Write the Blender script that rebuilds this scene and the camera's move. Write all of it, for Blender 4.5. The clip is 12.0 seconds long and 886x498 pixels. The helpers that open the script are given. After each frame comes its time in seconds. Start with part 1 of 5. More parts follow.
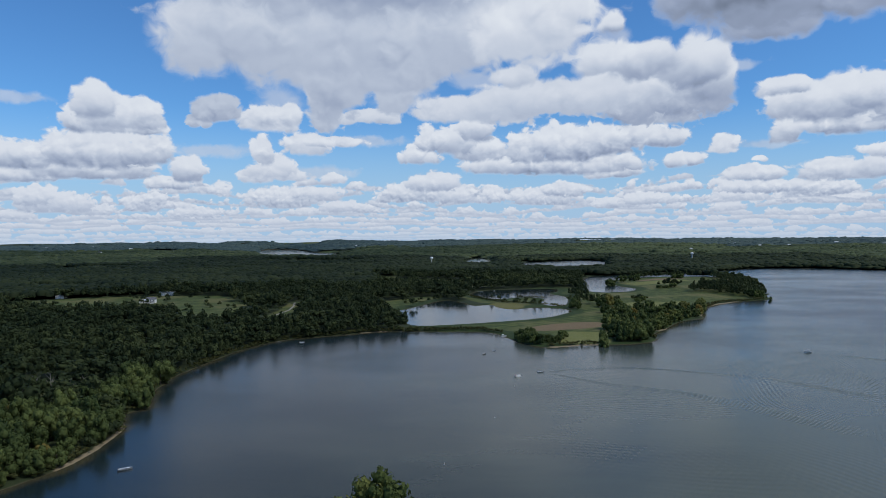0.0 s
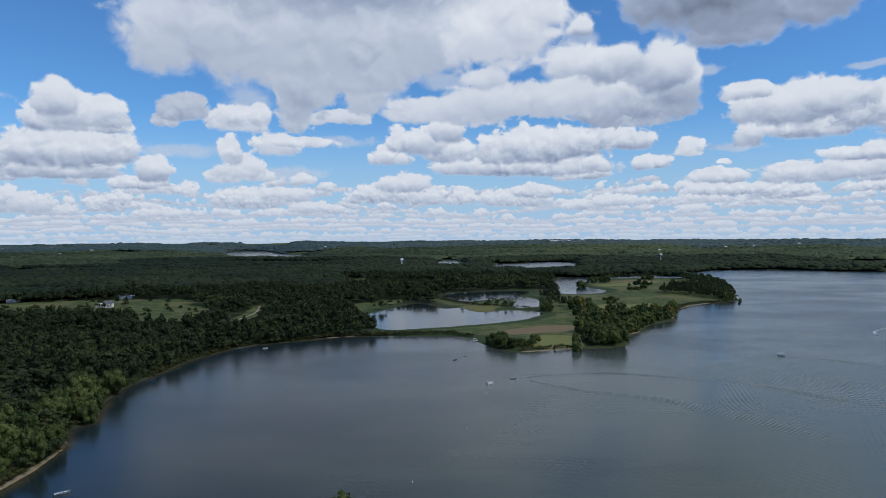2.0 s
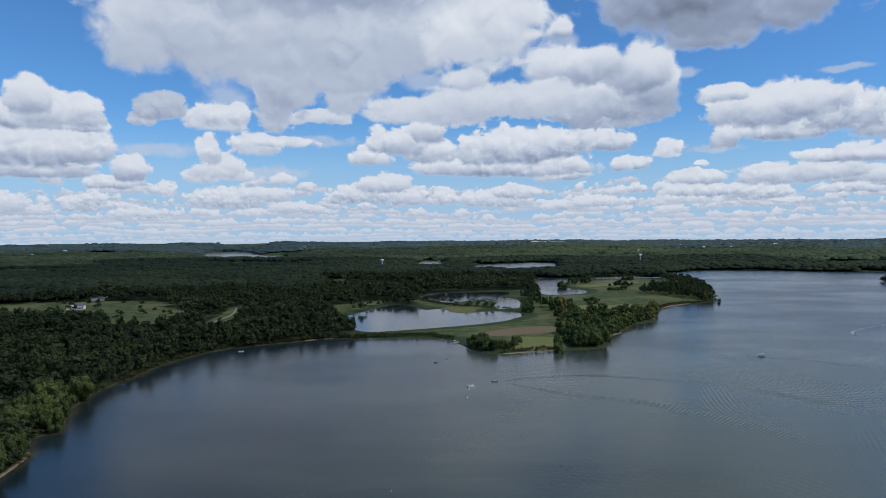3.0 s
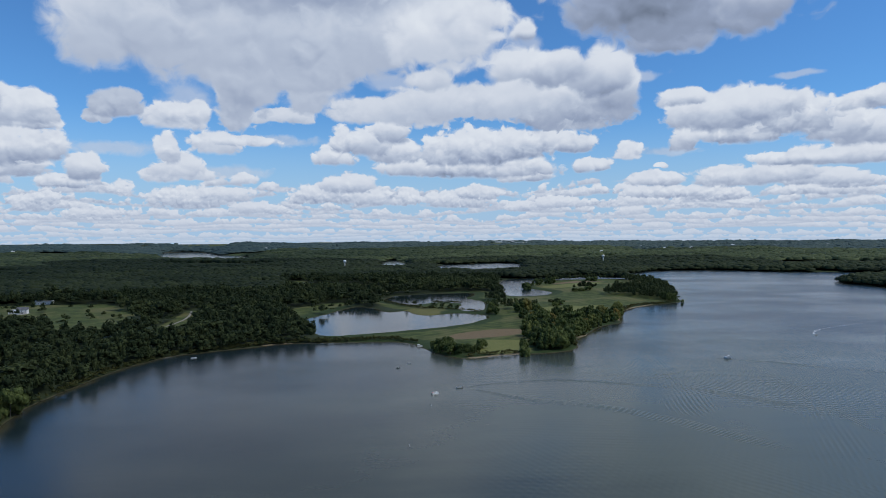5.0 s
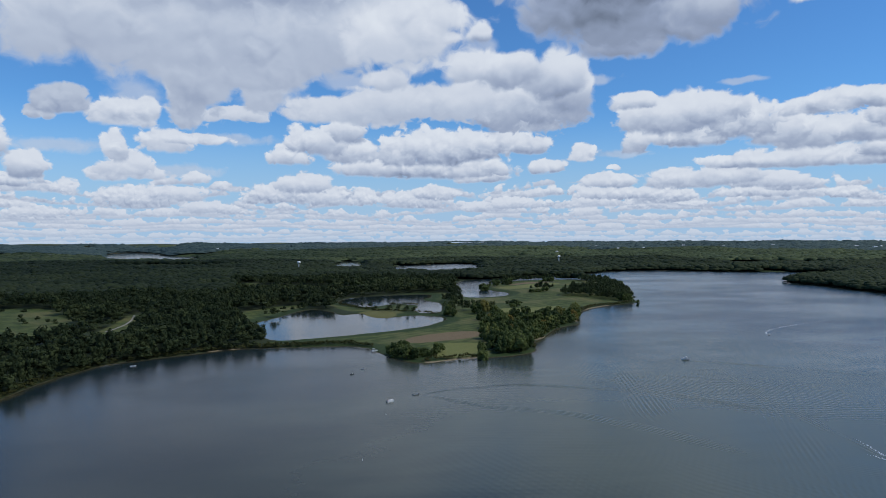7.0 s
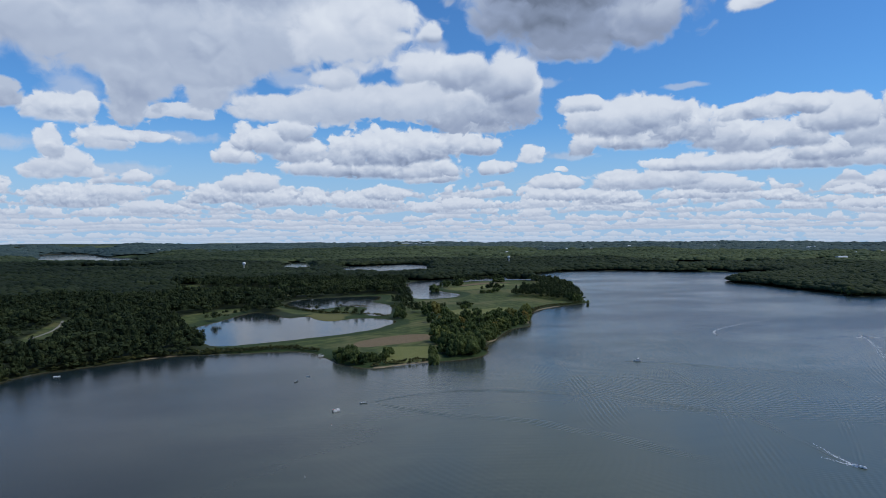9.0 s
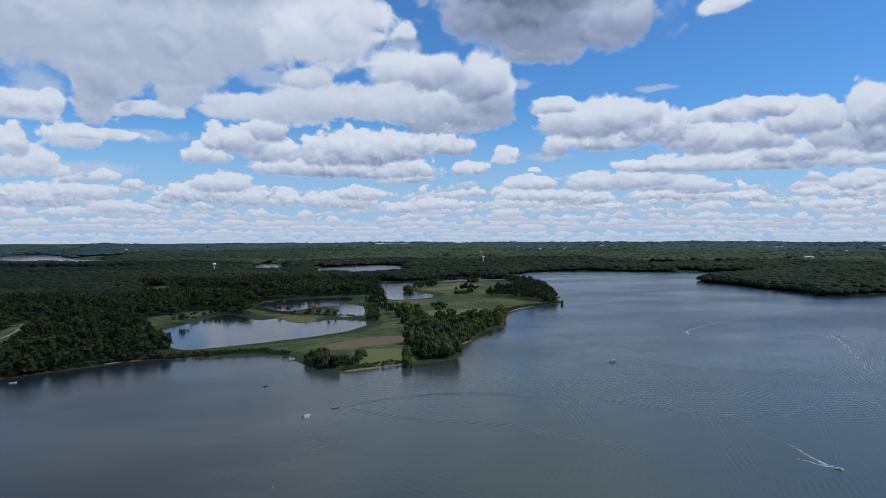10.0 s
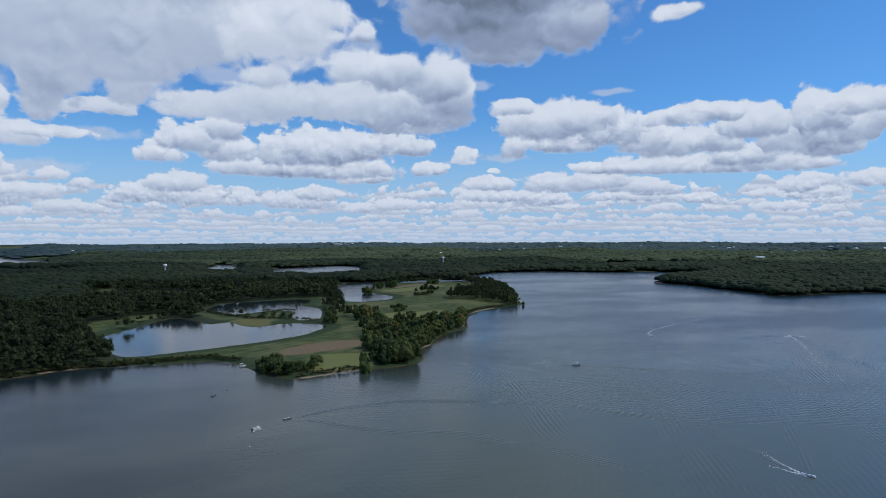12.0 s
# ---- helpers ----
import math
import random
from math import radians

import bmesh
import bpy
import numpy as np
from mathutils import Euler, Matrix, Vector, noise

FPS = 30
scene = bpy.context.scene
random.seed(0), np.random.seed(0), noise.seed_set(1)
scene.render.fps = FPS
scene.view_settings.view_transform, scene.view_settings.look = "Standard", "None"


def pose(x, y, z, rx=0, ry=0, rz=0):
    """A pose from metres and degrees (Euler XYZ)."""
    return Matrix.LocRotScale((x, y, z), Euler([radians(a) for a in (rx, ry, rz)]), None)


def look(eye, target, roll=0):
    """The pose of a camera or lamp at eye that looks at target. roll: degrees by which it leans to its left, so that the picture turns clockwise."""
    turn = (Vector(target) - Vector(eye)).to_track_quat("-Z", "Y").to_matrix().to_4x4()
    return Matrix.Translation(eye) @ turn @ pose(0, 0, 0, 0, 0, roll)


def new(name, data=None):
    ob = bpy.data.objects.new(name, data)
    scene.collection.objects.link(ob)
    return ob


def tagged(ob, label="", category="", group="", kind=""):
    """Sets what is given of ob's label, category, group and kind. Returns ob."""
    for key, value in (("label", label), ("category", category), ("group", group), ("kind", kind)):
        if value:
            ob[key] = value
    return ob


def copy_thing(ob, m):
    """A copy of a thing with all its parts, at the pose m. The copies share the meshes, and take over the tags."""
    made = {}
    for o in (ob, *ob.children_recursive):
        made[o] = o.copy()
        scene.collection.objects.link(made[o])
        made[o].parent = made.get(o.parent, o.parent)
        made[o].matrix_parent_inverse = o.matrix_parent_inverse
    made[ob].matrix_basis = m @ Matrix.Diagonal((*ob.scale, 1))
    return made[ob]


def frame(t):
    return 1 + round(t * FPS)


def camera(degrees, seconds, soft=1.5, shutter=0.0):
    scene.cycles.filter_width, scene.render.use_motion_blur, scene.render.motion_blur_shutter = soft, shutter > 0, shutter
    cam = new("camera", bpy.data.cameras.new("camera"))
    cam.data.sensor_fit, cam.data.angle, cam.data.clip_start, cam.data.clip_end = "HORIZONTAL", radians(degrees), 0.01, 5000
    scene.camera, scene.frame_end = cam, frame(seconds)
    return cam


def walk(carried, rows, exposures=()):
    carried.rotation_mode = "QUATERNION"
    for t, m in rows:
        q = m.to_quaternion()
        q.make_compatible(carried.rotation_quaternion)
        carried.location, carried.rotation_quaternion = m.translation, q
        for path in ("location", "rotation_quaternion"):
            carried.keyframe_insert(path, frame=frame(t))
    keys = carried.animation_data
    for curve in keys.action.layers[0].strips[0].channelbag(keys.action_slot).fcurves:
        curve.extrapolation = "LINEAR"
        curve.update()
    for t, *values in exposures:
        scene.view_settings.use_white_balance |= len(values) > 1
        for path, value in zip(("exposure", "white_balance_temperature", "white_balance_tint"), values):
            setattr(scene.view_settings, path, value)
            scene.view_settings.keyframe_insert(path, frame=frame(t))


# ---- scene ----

# ---------------------------------------------------------------- camera
cam = camera(68.9, 12.0, soft=0.9)
# seconds, x, y, z, tilt, roll, heading
FLIGHT = [
    (0, 0.32, 0.23, 109.85, 88.47, -0.49, -0.00),
    (0.5, 0.55, 5.10, 109.94, 88.49, -0.47, -0.28),
    (1, 0.82, 9.91, 110.02, 88.51, -0.46, -0.93),
    (1.5, 1.12, 14.64, 110.09, 88.53, -0.44, -1.75),
    (2, 1.46, 19.32, 110.15, 88.55, -0.42, -2.60),
    (2.5, 1.84, 23.95, 110.20, 88.56, -0.40, -3.46),
    (3, 2.26, 28.53, 110.24, 88.57, -0.39, -4.31),
    (5, 4.47, 46.51, 110.33, 88.61, -0.33, -7.49),
    (5.5, 5.16, 50.94, 110.34, 88.62, -0.31, -8.49),
    (6, 5.92, 55.37, 110.33, 88.63, -0.30, -9.41),
    (6.5, 6.74, 59.78, 110.31, 88.63, -0.28, -10.28),
    (7, 7.63, 64.20, 110.29, 88.64, -0.27, -11.33),
    (9, 11.92, 81.97, 110.11, 88.67, -0.21, -15.74),
    (9.5, 13.19, 86.47, 110.05, 88.68, -0.19, -16.89),
    (10, 14.55, 91.00, 109.97, 88.68, -0.18, -18.04),
    (10.5, 16.00, 95.57, 109.89, 88.69, -0.16, -19.17),
    (11, 17.54, 100.19, 109.80, 88.70, -0.15, -20.53),
    (11.5, 19.17, 104.86, 109.70, 88.72, -0.13, -21.28),
    (12, 20.90, 109.58, 109.59, 88.73, -0.12, -21.61),
]
walk(cam, [(t, pose(x, y, z, tilt, 0, head) @ pose(0, 0, 0, 0, 0, roll)) for t, x, y, z, tilt, roll, head in FLIGHT],
     exposures=[(0, -0.02, 5900, 10), (7, -0.05, 5820, 10), (12, -0.09, 5640, 10)])

# ---------------------------------------------------------------- light
SUN_EL, SUN_AZ = 52.0, 110.0  # degrees; azimuth from +y towards +x
CLOUD_LIGHT, SKY_LIGHT, SUN_LIGHT = 0.86, 0.093, 2.1

sun = new("sun", bpy.data.lights.new("sun", "SUN"))
sun.data.energy, sun.data.angle, sun.data.color = SUN_LIGHT, radians(3.0), (1.0, 0.94, 0.84)
_el, _az = radians(SUN_EL), radians(SUN_AZ)
SUN_DIR = Vector((math.sin(_az) * math.cos(_el), math.cos(_az) * math.cos(_el), math.sin(_el)))
sun.matrix_world = look(SUN_DIR * 500, (0, 0, 0))


class Nodes:
    """Short hand for building node trees."""

    def __init__(self, tree):
        self.tree = tree

    def add(self, kind, inputs=(), **settings):
        node = self.tree.nodes.new(kind)
        for key, value in settings.items():
            setattr(node, key, value)
        for key, value in dict(inputs).items():
            if isinstance(value, bpy.types.NodeSocket):
                self.tree.links.new(value, node.inputs[key])
            else:
                node.inputs[key].default_value = value
        return node

    def math(self, op, a, b=0.0, c=0.0, clamp=False):
        return self.add("ShaderNodeMath", {0: a, 1: b, 2: c}, operation=op, use_clamp=clamp).outputs[0]

    def vec(self, op, a, b=(0, 0, 0), c=(0, 0, 0)):
        node = self.add("ShaderNodeVectorMath", {0: a, 1: b, 2: c}, operation=op)
        return node.outputs[1] if op in ("LENGTH", "DOT_PRODUCT", "DISTANCE") else node.outputs[0]

    def ramp(self, x, lo, hi, out_lo=0.0, out_hi=1.0, smooth=True):
        return self.add("ShaderNodeMapRange", {0: x, 1: lo, 2: hi, 3: out_lo, 4: out_hi},
                        interpolation_type="SMOOTHSTEP" if smooth else "LINEAR").outputs[0]

    def mix(self, t, a, b):
        return self.add("ShaderNodeMix", {0: t, 6: a, 7: b}, data_type="RGBA").outputs[2]

    def noise(self, vector, scale, detail=4.0, rough=0.55, lac=2.0):
        return self.add("ShaderNodeTexNoise", {"Vector": vector, "Scale": scale, "Detail": detail, "Roughness": rough, "Lacunarity": lac}).outputs[0]

    def xyz(self, x=0.0, y=0.0, z=0.0):
        return self.add("ShaderNodeCombineXYZ", {0: x, 1: y, 2: z}).outputs[0]


# Cumulus banks: tone of their bases and tops, then azimuth, elevation, half width and half height of each lobe, in degrees.
BANKS = {
    "high_bank": ((0.50, 0.79), [
        (-20.0, 16.1, 3.7, 2.8), (-16.9, 17.6, 5.0, 2.9), (-12.8, 16.2, 6.1, 3.4), (-6.9, 17.7, 7.3, 3.9), (-1.0, 17.4, 6.0, 3.7), (4.4, 17.7, 5.4, 3.2), (-9.0, 13.6, 2.9, 3.4),
        (-10.2, 11.2, 1.7, 2.5), (-5.5, 14.1, 5.4, 2.2), (-4.1, 12.3, 2.2, 2.0), (-3.0, 15.3, 4.5, 2.0), (-8.8, 22.0, 16.9, 3.9),
    ]),
    "bright_end": ((0.66, 0.94), [
        (7.9, 17.1, 5.1, 2.7), (9.8, 18.3, 2.9, 2.1), (5.9, 16.3, 3.4, 1.7), (12.0, 16.8, 1.0, 0.5),
    ]),
    "streak": ((0.54, 0.82), [
        (1.9, 10.6, 4.5, 1.2), (5.9, 11.0, 3.9, 1.5), (8.8, 11.5, 4.4, 1.4), (12.2, 11.4, 3.8, 1.6), (6.4, 13.3, 2.0, 0.9), (-6.6, 9.9, 3.0, 0.7),
    ]),
    "tall_puff": ((0.34, 0.93), [
        (14.5, 14.1, 2.9, 1.9), (17.8, 14.3, 3.2, 1.5), (20.9, 13.6, 2.7, 2.0), (22.8, 12.0, 1.7, 2.5), (20.0, 11.5, 3.5, 2.3), (16.2, 11.3, 2.9, 2.2), (19.1, 9.6, 2.6, 1.0),
        (14.8, 17.0, 1.1, 0.8),
    ]),
    "dark_bank": ((0.22, 0.62), [
        (27.8, 18.4, 8.2, 2.8), (23.4, 19.3, 5.2, 2.4), (32.5, 17.9, 3.4, 1.9), (26.8, 15.8, 2.9, 1.2), (29.2, 16.0, 1.4, 1.5), (34.6, 17.9, 1.7, 1.8), (28.7, 22.0, 11.5, 2.9),
    ]),
    "small_puffs": ((0.6, 0.95), [
        (41.0, 17.8, 1.8, 0.6), (42.0, 18.0, 1.2, 0.5),
    ]),
    "left_tower": ((0.32, 0.94), [
        (-28.2, 10.2, 1.5, 1.6), (-28.8, 8.8, 1.8, 1.2), (-26.7, 9.3, 2.2, 1.4), (-24.4, 9.4, 1.2, 1.3), (-25.7, 8.5, 2.4, 0.7),
    ]),
    "left_bank": ((0.26, 0.92), [
        (-29.8, 6.5, 1.7, 1.6), (-27.3, 6.5, 3.2, 1.7), (-24.3, 6.7, 1.7, 1.5), (-30.0, 5.1, 2.3, 1.0), (-26.9, 5.1, 3.3, 0.9), (-33.6, 5.9, 2.6, 1.2), (-32.8, 4.6, 2.7, 0.8),
        (-21.5, 5.2, 1.4, 1.2), (-22.9, 4.1, 1.8, 0.6),
    ]),
    "grey_puff": ((0.34, 0.58), [
        (-19.2, 10.2, 1.9, 1.2), (-20.6, 9.2, 1.0, 0.6),
    ]),
    "left_puffs": ((0.50, 0.90), [
        (-15.0, 9.6, 2.2, 1.3), (-13.2, 10.0, 0.9, 1.0), (-11.7, 7.5, 2.0, 1.1), (-15.5, 6.8, 0.9, 1.3), (-14.9, 5.5, 2.1, 1.1), (-16.1, 4.9, 1.4, 0.8), (-13.3, 4.9, 1.3, 0.6),
        (-9.6, 4.6, 1.2, 0.5), (-9.5, 7.8, 2.4, 0.5),
    ]),
    "low_left": ((0.38, 0.88), [
        (-31.0, 2.4, 2.6, 0.9), (-32.3, 2.8, 1.3, 0.8), (-28.6, 1.9, 1.9, 0.5), (-24.8, 2.4, 1.5, 0.8), (-24.1, 2.8, 1.0, 0.6), (-13.9, 3.0, 3.1, 1.0), (-11.0, 3.3, 2.2, 0.7),
        (-8.6, 2.2, 2.2, 0.6), (-33.7, 1.5, 1.7, 0.4), (-20.7, 1.7, 2.2, 0.5),
    ]),
    "centre_tower": ((0.30, 0.95), [
        (2.9, 9.0, 1.6, 1.5), (1.0, 7.9, 1.9, 1.4), (-1.1, 8.1, 1.3, 1.2), (-2.0, 6.7, 1.7, 1.0), (3.4, 7.2, 2.5, 1.2),
    ]),
    "centre_bank": ((0.26, 0.93), [
        (10.7, 7.4, 3.6, 1.8), (7.8, 7.1, 2.2, 1.5), (14.1, 7.6, 2.8, 1.5), (16.9, 7.9, 2.5, 1.1), (19.1, 7.6, 1.6, 0.8), (20.4, 5.8, 1.6, 0.7), (11.2, 5.7, 5.9, 1.1),
        (14.8, 4.9, 2.2, 0.6), (5.8, 5.8, 4.0, 1.0),
    ]),
    "lone_puff": ((0.6, 0.93), [
        (23.4, 6.8, 1.2, 0.8), (26.3, 5.6, 0.6, 0.3),
    ]),
    "low_centre": ((0.36, 0.90), [
        (-0.9, 4.3, 2.3, 1.0), (-2.8, 3.4, 2.5, 0.9), (0.4, 3.2, 2.5, 0.9), (-4.4, 3.0, 1.5, 0.6), (4.3, 3.0, 1.3, 0.7), (8.8, 2.9, 3.4, 0.8), (10.7, 3.5, 2.0, 0.7),
        (15.0, 2.3, 2.1, 0.5), (17.8, 2.6, 2.3, 0.6),
    ]),
    "right_bank": ((0.28, 0.93), [
        (27.8, 10.9, 1.8, 0.8), (28.7, 9.7, 2.2, 1.6), (28.0, 7.7, 1.3, 1.2), (31.6, 9.6, 2.8, 1.9), (34.0, 9.9, 2.5, 1.4), (36.2, 8.9, 2.7, 1.7), (32.5, 7.9, 3.3, 1.1),
        (38.7, 8.0, 2.2, 1.5), (40.7, 7.5, 2.1, 1.4), (40.2, 9.5, 1.3, 0.8), (42.7, 9.8, 2.3, 1.0), (45.1, 9.8, 1.6, 0.8), (47.1, 8.9, 2.7, 1.5),
    ]),
    "right_wing": ((0.28, 0.92), [
        (43.5, 7.7, 3.3, 1.3), (46.3, 6.4, 2.7, 1.1), (50.0, 7.8, 2.5, 1.9), (51.6, 9.2, 2.1, 1.9), (52.5, 7.1, 2.0, 1.6), (42.3, 5.7, 7.9, 0.9), (49.3, 5.6, 3.7, 0.9),
        (36.2, 5.7, 2.8, 0.6), (54.3, 9.7, 2.1, 1.1), (53.5, 8.2, 3.2, 1.8), (58.0, 8.6, 3.0, 1.6),
    ]),
    "low_right": ((0.34, 0.90), [
        (25.8, 4.4, 2.2, 0.7), (26.5, 3.3, 3.5, 0.6), (30.2, 3.1, 2.5, 0.7), (31.6, 4.4, 2.8, 0.9), (34.9, 4.6, 2.7, 0.9), (38.0, 4.1, 3.1, 0.7), (39.8, 3.8, 2.2, 0.6),
        (38.0, 3.2, 3.5, 0.5), (43.3, 3.0, 1.6, 0.5), (50.4, 3.8, 1.5, 0.7), (48.6, 3.2, 1.9, 0.4), (51.5, 3.1, 2.1, 0.5), (49.4, 2.2, 2.2, 0.4), (56.0, 4.0, 2.6, 0.7),
    ]),
}


# Thin torn shreds between the banks.
SHREDS = [(-7.1, 7.9, 4.4, 0.5), (-19.8, 6.9, 3.8, 0.7), (-34.0, 10.0, 3.0, 0.5), (24.5, 13.0, 2.4, 0.5), (15.0, 16.2, 2.0, 1.2), (-14.0, 11.0, 2.4, 1.6), (-3.0, 11.2, 4.0, 1.0),
          (27.0, 6.8, 2.6, 0.4), (36.0, 12.0, 2.0, 0.3), (-10.5, 5.2, 3.5, 0.6), (3.0, 13.0, 3.0, 0.8)]
# Heavy grey undersides: azimuth, elevation, half width, half height, strength.
# The widest lies above the view, added to darken the lake's reflection.
UNDERSIDES = [(24.5, 19.6, 8.0, 3.4, 0.22), (-8.0, 25.0, 22.0, 6.5, 0.55), (28.0, 25.5, 12.0, 5.0, 0.35), (-10.2, 11.0, 2.4, 2.0, 0.10), (22.0, 11.2, 4.0, 1.4, 0.12), (-4.0, 19.0, 9.0, 2.0, 0.06)]


def billow_group():
    """Node group: rounded cauliflower relief of cumulus at a direction (azimuth, elevation, 0 in degrees), finer towards the horizon."""
    tree = bpy.data.node_groups.new("cloud_billows", "ShaderNodeTree")
    tree.interface.new_socket("direction", in_out="INPUT", socket_type="NodeSocketVector")
    tree.interface.new_socket("relief", in_out="OUTPUT", socket_type="NodeSocketFloat")
    tree.interface.new_socket("domes", in_out="OUTPUT", socket_type="NodeSocketFloat")
    n = Nodes(tree)
    p0 = n.add("NodeGroupInput").outputs[0]
    el = n.add("ShaderNodeSeparateXYZ", {0: p0}).outputs[1]

    def domes(scale):
        q = n.vec("MULTIPLY", p0, (scale, scale * 1.25, 0))
        wobble = n.add("ShaderNodeTexNoise", {"Vector": q, "Scale": 1.3, "Detail": 2.0, "Roughness": 0.5}, noise_dimensions="2D").outputs[1]
        q = n.vec("MULTIPLY_ADD", n.vec("SUBTRACT", wobble, (0.5, 0.5, 0.5)), (0.9, 0.9, 0), q)
        cells = n.add("ShaderNodeTexVoronoi", {"Vector": q, "Scale": 1.0, "Detail": 1.3, "Roughness": 0.40, "Lacunarity": 2.3, "Smoothness": 0.55},
                      voronoi_dimensions="2D", feature="SMOOTH_F1", normalize=True).outputs[0]
        curl = n.add("ShaderNodeTexNoise", {"Vector": q, "Scale": 1.1, "Detail": 6.0, "Roughness": 0.58}, noise_dimensions="2D").outputs[0]
        dome = n.math("MULTIPLY_ADD", cells, -1.4, 0.50)
        return n.math("ADD", dome, n.math("MULTIPLY_ADD", curl, 1.1, -0.55)), n.math("MULTIPLY_ADD", curl, 0.35, dome)

    def blend(lo, hi, a, b):
        t = n.ramp(el, lo, hi)
        return [n.add("ShaderNodeMix", {0: t, 2: u, 3: v}).outputs[0] for u, v in zip(a, b)]

    both = blend(2.5, 5.5, domes(1.5), blend(8.5, 14.0, domes(0.66), domes(0.30)))
    out = n.add("NodeGroupOutput")
    for k in (0, 1):
        tree.links.new(both[k], out.inputs[k])
    return tree


def layered(n, state, alpha, tone):
    """The running tone and cover of the sky with one more cloud laid over it."""
    return n.add("ShaderNodeMix", {0: alpha, 4: state, 5: n.xyz(tone, 1.0, 0.0)}, data_type="VECTOR").outputs[1]


def bank_group(name, tones, lobes):
    """Node group of one cloud bank: each lobe a dome over a flatter, greyer base."""
    tree = bpy.data.node_groups.new(name, "ShaderNodeTree")
    for socket in ("place", "edges", "state"):
        tree.interface.new_socket(socket, in_out="INPUT", socket_type="NodeSocketVector")
    tree.interface.new_socket("state", in_out="OUTPUT", socket_type="NodeSocketVector")
    n = Nodes(tree)
    p, edges, state = n.add("NodeGroupInput").outputs[:3]
    bulge, base_edge, height = n.add("ShaderNodeSeparateXYZ", {0: edges}).outputs
    low, high = tones
    for a, e, w, h in sorted(lobes, key=lambda lobe: lobe[1] - 0.5 * lobe[3]):
        w, h = w * 0.98, h * 1.0
        r = n.vec("LENGTH", n.vec("MULTIPLY_ADD", p, (1 / w, 1 / h, 0), (-a / w, -e / h, 0)))
        soft = 0.13 + 0.12 * min(1.0, max(0.0, (e - 10) / 6))
        alpha = n.ramp(n.math("SUBTRACT", r, bulge), soft, -soft)
        if e < 11.0:
            alpha = n.math("MULTIPLY", alpha, n.ramp(base_edge, e - 0.95 * h, e - 0.62 * h))
        state = layered(n, state, alpha, n.ramp(height, e - 0.85 * h, e + 0.60 * h, low, high))
    tree.links.new(state, n.add("NodeGroupOutput").inputs[0])
    return tree


# Rows of small cumulus towards the horizon: elevation of the flat bases, height, and how much of the row is filled.
CLOUD_ROWS = [(-0.95, 0.22, 0.9), (-0.75, 0.25, 0.9), (-0.50, 0.27, 0.85), (-0.20, 0.30, 0.80), (0.15, 0.34, 0.75), (0.50, 0.40, 0.70), (0.85, 0.46, 0.62), (1.25, 0.54, 0.55), (1.75, 0.64, 0.45), (2.35, 0.76, 0.35), (3.05, 0.86, 0.20), (3.80, 0.90, -0.15)]


